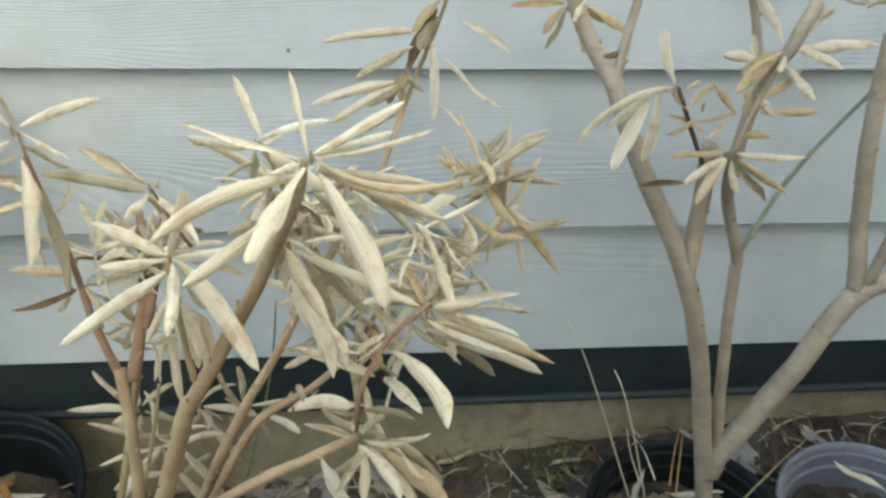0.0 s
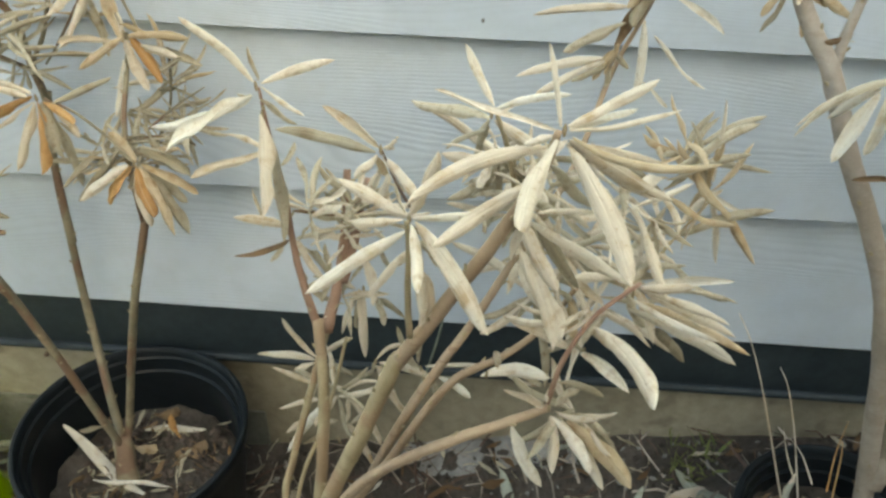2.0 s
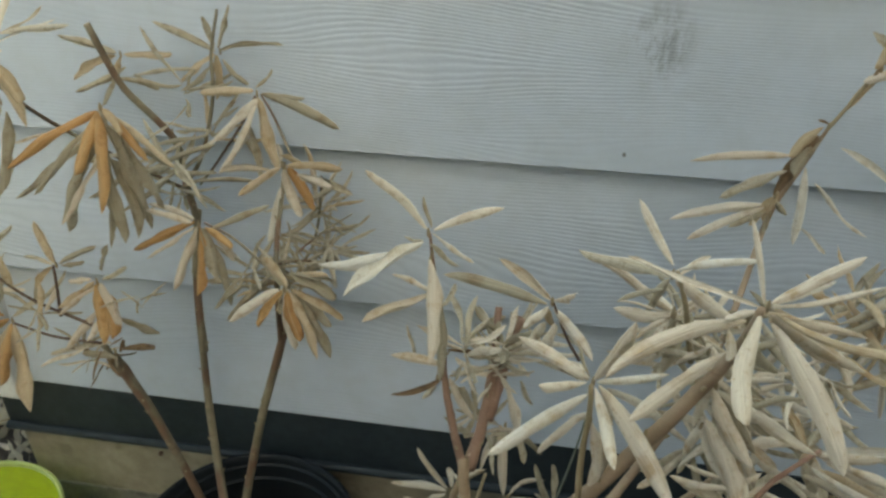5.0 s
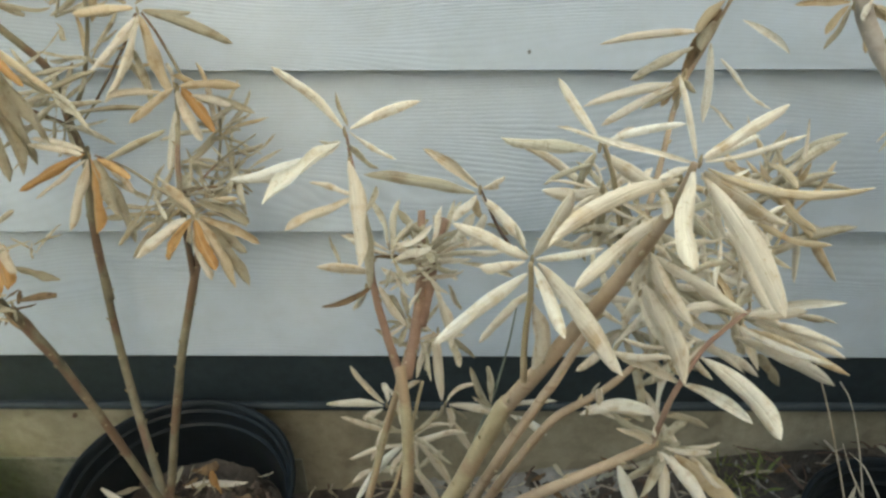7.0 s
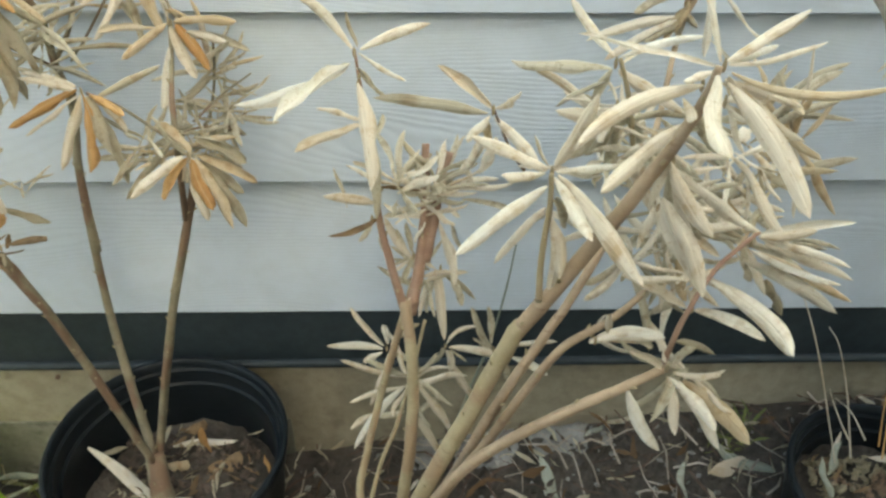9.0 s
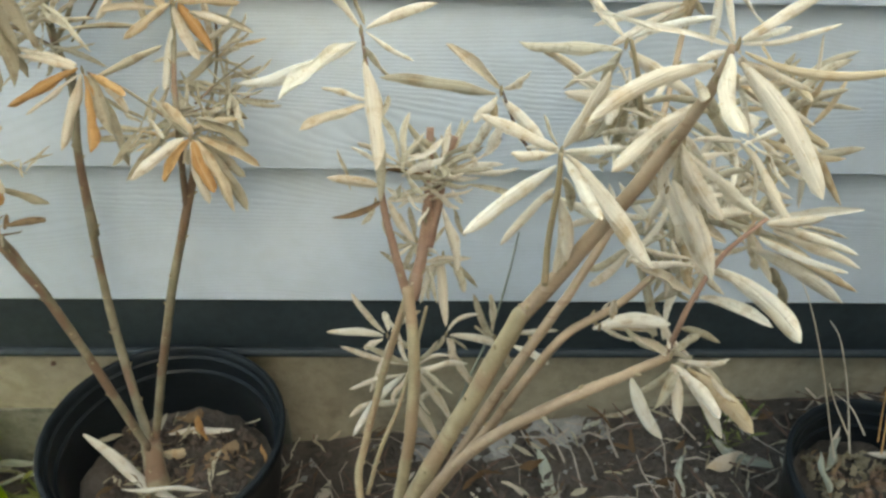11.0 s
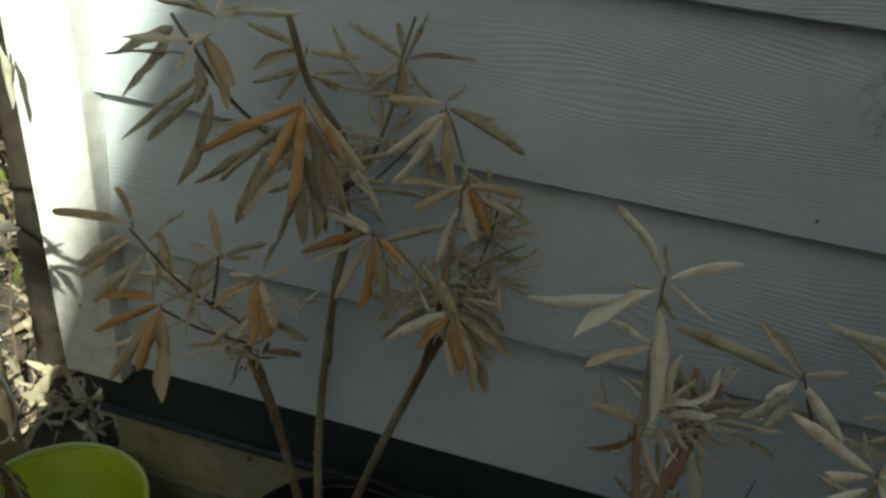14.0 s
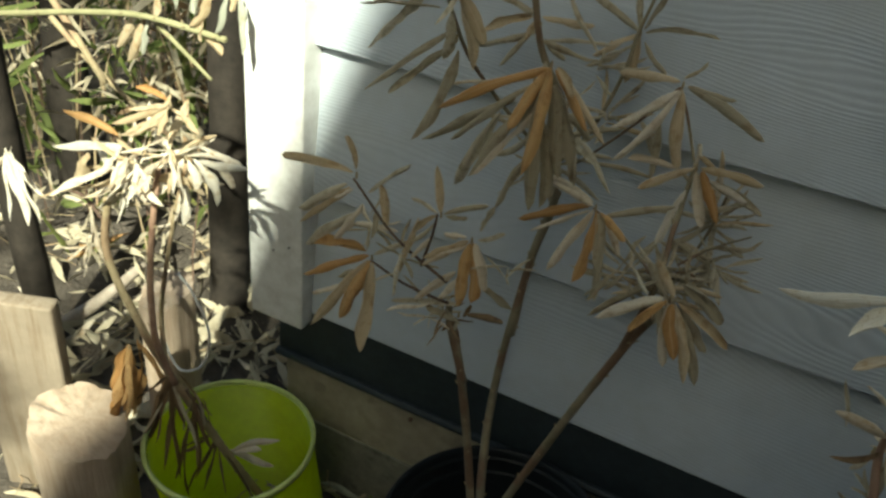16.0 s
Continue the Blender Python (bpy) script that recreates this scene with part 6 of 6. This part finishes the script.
litter("leaf_litter", "white", 150, 18, WEST, 0.065, "bleached dry leaves thick on the ground")
twigs("twig_litter", 700, 19, WEST, 0.14, BARK, "dry stalks and twigs on the ground")


def weeds(name, tone, centre, r, count, size, seed, label, tall=1.0, kind="stuff"):
    rng = random.Random(seed)
    verts, faces = [], []
    b = leaf_bmesh(0.075, 0.7, 0.08, 0.5, 0.15, seed, along=5, across=2)
    b.verts.index_update()
    vs, fs = [v.co.copy() for v in b.verts], [[v.index for v in f.verts] for f in b.faces]
    b.free()
    for _ in range(count):
        a, q = rng.uniform(0, 6.283), r * math.sqrt(rng.random())
        x, y = centre[0] + q * math.cos(a), centre[1] + q * math.sin(a)
        z = centre[2] + rng.random() ** 1.3 * tall
        d = Vector((rng.uniform(-1, 1), rng.uniform(-1, 1), rng.uniform(-0.7, 1.0))).normalized()
        s = size * rng.uniform(0.5, 1.3)
        m = leaf_frame(Vector((x, y, z)), d, rng.uniform(-2, 2)) @ Matrix.Diagonal((s, s * 1.2, s, 1))
        o = len(verts)
        verts += [m @ v for v in vs]
        faces += [[o + i for i in f] for f in fs]
    me = bpy.data.meshes.new(name)
    me.from_pydata(verts, [], faces)
    me.materials.append(LEAF[tone])
    for p in me.polygons:
        p.use_smooth = True
    return tagged(new(name, me), label, "undergrowth", kind=kind)


weeds("weed", "green", (-0.575, -0.05, ground_z(-0.575, -0.05)), 0.05, 60, 0.045, 22, "small green weeds between pot and bucket", 0.04)
weeds("weed", "green", (0.30, -0.035, ground_z(0.3, -0.035)), 0.035, 70, 0.025, 21, "small fresh green weed at the foundation", 0.03)
# slender trunk at the far left, coloured as dark as if in shade
trunk = thing("small_tree", "slender trunk of a small tree, shade put into its near-black colour", "tree")
part("trunk", tube([(-1.24, 0.0, -0.15), (-1.25, 0.0, 0.2), (-1.26, 0.01, 0.5), (-1.25, 0.02, 1.1)], 0.026, 0.02, 14, 0.05, rng=random.Random(4)), BARK_SHADE, trunk)
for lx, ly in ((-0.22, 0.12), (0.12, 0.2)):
    part("limb", tube([(-1.25, 0.02, 1.05), (-1.25 + lx * 0.4, 0.02 + ly * 0.4, 1.35), (-1.25 + lx, 0.02 + ly, 1.8)], 0.015, 0.005, 10, 0.05, rng=random.Random(8)), BARK_SHADE, trunk)


# two added trunks stand in for dark shaded gaps in the undergrowth
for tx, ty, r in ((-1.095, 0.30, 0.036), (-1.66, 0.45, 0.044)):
    shade_bole = thing("small_tree", "near-black trunk added in place of the dark shade behind the house corner", "tree")
    part("trunk", tube([(tx - 0.01, ty, -0.2), (tx, ty, 0.1), (tx + 0.012, ty + 0.01, 0.5), (tx + 0.02, ty + 0.03, 1.2)], r * 1.1, r * 0.85, 14, 0.05, rng=random.Random(int(-100 * tx))), BARK_SHADE, shade_bole)
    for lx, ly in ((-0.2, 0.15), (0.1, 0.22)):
        part("limb", tube([(tx + 0.02, ty + 0.03, 1.15), (tx + 0.02 + lx * 0.4, ty + 0.03 + ly * 0.4, 1.5), (tx + 0.02 + lx, ty + 0.03 + ly, 2.0)], r * 0.65, r * 0.2, 10, 0.05, rng=random.Random(9)), BARK_SHADE, shade_bole)


def stalks(name, count, seed, area, height, mat, label):
    """Thin upright dry stalks with a few bent tops."""
    rng = random.Random(seed)
    verts, faces = [], []
    for _ in range(count):
        x, y = rng.uniform(area[0], area[1]), rng.uniform(area[2], area[3])
        h = height * rng.uniform(0.4, 1.1)
        lean = Vector((rng.uniform(-0.35, 0.35), rng.uniform(-0.3, 0.3), 0)) * h
        r = rng.uniform(0.0015, 0.0045)
        o = len(verts)
        for k in range(5):
            f = k / 4
            p = Vector((x, y, ground_z(x, y) - 0.01 + h * f)) + lean * f * f
            rr = r * (1 - 0.7 * f)
            verts += [p + Vector((rr, 0, 0)), p + Vector((-rr * 0.5, rr, 0)), p + Vector((-rr * 0.5, -rr, 0))]
        for k in range(4):
            for i in range(3):
                faces.append((o + 3 * k + i, o + 3 * k + (i + 1) % 3, o + 3 * k + 3 + (i + 1) % 3, o + 3 * k + 3 + i))
    me = bpy.data.meshes.new(name)
    me.from_pydata(verts, [], faces)
    me.materials.append(mat)
    return tagged(new(name, me), label, "undergrowth", kind="stuff")


stalks("dry_stalks", 130, 61, (-2.6, -1.0, 0.25, 1.8), 0.75, BARK, "tall dry stalks standing in the undergrowth")
stalks("dry_stalks", 60, 62, (-2.2, -0.95, 0.2, 1.2), 0.5, BARK_DARK, "dark dead stalks standing in the undergrowth")
stick = thing("fallen_branch", "grey fallen branch lying on the leaf litter", "branch")
part("wood", tube([(-1.303, 0.053, -0.090), (-1.247, 0.120, -0.036), (-1.238, 0.220, -0.011)], 0.014, 0.009, 10, 0.06, rng=random.Random(2)), BARK_GREY, stick)
BRUSH = ((-1.25, 0.5, 0.22, 130, 0.12, "grey"), (-1.55, 0.45, 0.25, 120, 0.13, "green"), (-1.15, 0.55, 0.2, 260, 0.09, "green"), (-1.3, 0.75, 0.3, 420, 0.1, "brown"), (-1.7, 0.9, 0.5, 700, 0.1, "green"), (-2.6, 0.3, 0.6, 700, 0.11, "green"), (-2.3, 1.5, 0.7, 900, 0.11, "green"), (-1.35, 0.35, 0.22, 160, 0.08, "grey"),
         (-3.4, 0.9, 0.8, 1000, 0.12, "grey"), (-1.5, 1.9, 0.6, 700, 0.1, "green"), (-3.0, 2.6, 0.9, 1000, 0.12, "green"), (-1.9, -0.3, 0.3, 250, 0.09, "pale"))
for i, (bx, by, br, bn, bs, tone) in enumerate(BRUSH):
    weeds("undergrowth", tone, (bx, by, ground_z(bx, by)), br, bn, bs, 30 + i, "tangled sunlit undergrowth and dry leaves", 0.85 if bx > -2 else 1.3)


# ---- logs and plank by the bucket ----
def log(x, y, top, r, bottom, seed, label, lean=(0, 0)):
    rng = random.Random(seed)
    ob = thing("log", label, "log", group="cut logs")
    bm = bmesh.new()
    n, rows = 42, []
    wedge = 2 * math.pi / 7      # split and hewn: the round is nearly seven-sided

    def facet(a):
        return 0.55 + 0.45 * math.cos(wedge / 2) / math.cos((a + seed) % wedge - wedge / 2)
    for k, f in enumerate((0, 0.25, 0.5, 0.75, 0.975, 1.0)):
        rr = r * (1.04 - 0.04 * f if f < 0.99 else 0.965) * (1 + 0.012 * noise.noise((k * 1.7, seed, 0)))
        rows.append([bm.verts.new((x + lean[0] * f + rr * facet(a) * math.cos(a) * (1 + 0.07 * math.sin(3 * a + seed) + 0.02 * math.sin(7 * a + seed) + 0.014 * math.sin(13 * a + 0.4 * k)),
                                   y + lean[1] * f + rr * facet(a) * math.sin(a) * (1 + 0.06 * math.cos(2 * a + seed)),
                                   bottom + (top - bottom) * f + (0.36 * r * math.cos(a + seed) + 0.004 * rng.uniform(-1, 1) if f > 0.9 else 0)))
                     for a in [2 * math.pi * i / n for i in range(n)]])
    for a, b in zip(rows, rows[1:]):
        for i in range(n):
            bm.faces.new((a[i], a[(i + 1) % n], b[(i + 1) % n], b[i]))
    rim = [v.co.copy() for v in rows[-1]]
    part("wood", bm, CUTWOOD, ob)
    cap = bmesh.new()
    c = cap.verts.new((x + lean[0], y + lean[1], top - 0.001))
    mids = [cap.verts.new(v.lerp(Vector((x + lean[0], y + lean[1], top)), 0.45)) for v in rim]
    outs = [cap.verts.new(v) for v in rim]
    for i in range(n):
        cap.faces.new((mids[i], mids[(i + 1) % n], c))
        cap.faces.new((outs[i], outs[(i + 1) % n], mids[(i + 1) % n], mids[i]))
    part("cut_end", cap, CUTWOOD, ob, "rough sawn end grain")
    return ob


log(-0.866, -0.242, 0.172, 0.056, -0.12, 3, "short sawn log standing on the ground", (0, 0))
log(-0.906, -0.05, 0.232, 0.037, -0.11, 5, "pale sawn log standing behind the bucket", (0, 0))
plank = thing("plank", "weathered grey-brown wooden plank standing upright", "plank")
pm = box((-0.055, -0.012, -0.13), (0.055, 0.012, 0.27), 0.004)
part("board", pm, WOOD, plank, m=pose(-1.03, -0.19, 0, 4, 3, 25))
wire = thing("wire_hoop", "white bent wire hoop beside the log", "wire")
part("wire", tube([(-0.835, -0.13, 0.26), (-0.825, -0.135, 0.23), (-0.80, -0.14, 0.21), (-0.765, -0.14, 0.235), (-0.75, -0.14, 0.29), (-0.77, -0.14, 0.34), (-0.79, -0.14, 0.36)], 0.0016, 0.0016, 6), TRIM, wire)


# ---- dry grass stalks in the pot ----
grass = thing("grass_tuft", "dry pale grass stalks growing in the pot", "grass")
part("stalk", tube([(0.347, -0.17, 0.182), (0.298, -0.15, 0.316), (0.274, -0.13, 0.376), (0.261, -0.11, 0.397)], 0.001, 0.0004, 6), LEAF["pale"], grass)
part("stalk", tube([(0.361, -0.17, 0.191), (0.34, -0.15, 0.27), (0.325, -0.13, 0.318), (0.32, -0.11, 0.326)], 0.001, 0.0004, 6), LEAF["pale"], grass)
part("stalk", tube([(0.385, -0.17, 0.209), (0.395, -0.14, 0.237), (0.412, -0.11, 0.252)], 0.001, 0.0004, 6), LEAF["orange"], grass)
part("stalk", tube([(0.349, -0.17, 0.221), (0.346, -0.14, 0.23), (0.35, -0.11, 0.232)], 0.001, 0.0004, 6), LEAF["pale"], grass)
part("stalk", tube([(0.367, -0.17, 0.22), (0.362, -0.14, 0.229), (0.361, -0.11, 0.217)], 0.001, 0.0004, 6), LEAF["pale"], grass)
part("stalk", tube([(0.396, -0.17, 0.188), (0.403, -0.14, 0.227), (0.417, -0.11, 0.218)], 0.001, 0.0004, 6), LEAF["orange"], grass)
part("stalk", tube([(0.45, -0.2, 0.216), (0.487, -0.18, 0.244), (0.526, -0.16, 0.267)], 0.0012, 0.0006, 6), GREENSTEM, grass)


# ---- unseen tree added behind the camera to dapple the ground west of the house ----
shade = thing("tree", "unseen small leafy tree added to shade the yard", "tree")
part("trunk", tube([(-0.95, -2.3, -0.15), (-0.93, -2.3, 0.9), (-0.85, -2.25, 1.7), (-0.75, -2.2, 2.5)], 0.06, 0.025, 12, 0.05, rng=random.Random(8)), BARK_DARK, shade)
for k, (lx, ly, lz) in enumerate(((-1.4, -2.5, 2.5), (-0.4, -2.1, 2.9), (-1.0, -1.8, 2.8))):
    part("limb", tube([(-0.88, -2.27, 1.5), ((lx - 0.88) / 2, (ly - 2.27) / 2, 2.1), (lx, ly, lz)], 0.025, 0.008, 8, 0.05, rng=random.Random(k)), BARK_DARK, shade)
rng = random.Random(5)
# the first clumps are placed so their shadows fall on chosen spots
CLUMPS = [(-1.12, -1.70, 2.30, 0.13), (-0.99, -1.63, 2.00, 0.08), (-0.36, -1.74, 2.40, 0.13), (-0.19, -1.90, 2.20, 0.05), (-0.04, -2.06, 2.10, 0.06), (-0.27, -2.35, 2.20, 0.06), (-0.22, -2.34, 2.08, 0.06), (-0.65, -2.22, 2.50, 0.07)] + [(-1.6 + rng.uniform(-0.6, 0.4), -2.2 + rng.uniform(-0.7, 0.7), 2.1 + rng.uniform(0, 0.8), rng.uniform(0.14, 0.26)) for _ in range(9)] + [(rng.uniform(-1.25, -0.42), rng.uniform(-2.0, -0.85), 2.15 + rng.uniform(0, 0.5), rng.uniform(0.09, 0.17)) for _ in range(10)]
for k, (cx, cy, cz, cr) in enumerate(CLUMPS):
    crown = weeds("crown", "green", (cx, cy, cz), cr, int(60 + 420 * cr), 0.05 + 0.45 * cr, 77 + k, "", cr * 1.3, "")
    del crown["category"]
    crown.parent = shade


# ---- concrete spill and paver at the foundation ----
def lump(name, label, lo, hi, height, seed, mat, category):
    bm = bmesh.new()
    nx, ny = 44, 12
    rows = []
    for j in range(ny + 1):
        v = j / ny
        row = []
        for i in range(nx + 1):
            u = i / nx
            x, y = lo[0] + (hi[0] - lo[0]) * u, lo[1] + (hi[1] - lo[1]) * v
            edge = min(1, 6 * min(u, 1 - u)) * min(1, 2.5 * v)
            h = height * edge * (0.55 + 0.6 * noise.noise((x * 34, y * 34, seed)) + 0.35 * noise.noise((x * 90, y * 90, seed + 3))) - 0.012
            row.append(bm.verts.new((x, y + 0.012 * noise.noise((x * 25, seed, 0)), ground_z(x, y) + h)))
        rows.append(row)
    for a, b in zip(rows, rows[1:]):
        for i in range(nx):
            bm.faces.new((a[i], a[i + 1], b[i + 1], b[i]))
    return tagged(part(name, bm, mat), label, category, kind="structure")


lump("foundation_spill", "lumpy grey concrete spill at the foundation", (-0.16, -0.05), (0.17, 0.02), 0.024, 3.0, STONE, "concrete")
paver = thing("paving_slab", "worn grey concrete paver against the foundation", "paver")
part("slab", box((0.52, -0.075, 0.03), (1.15, 0.008, 0.088), 0.008), STONE, paver, smooth=False)
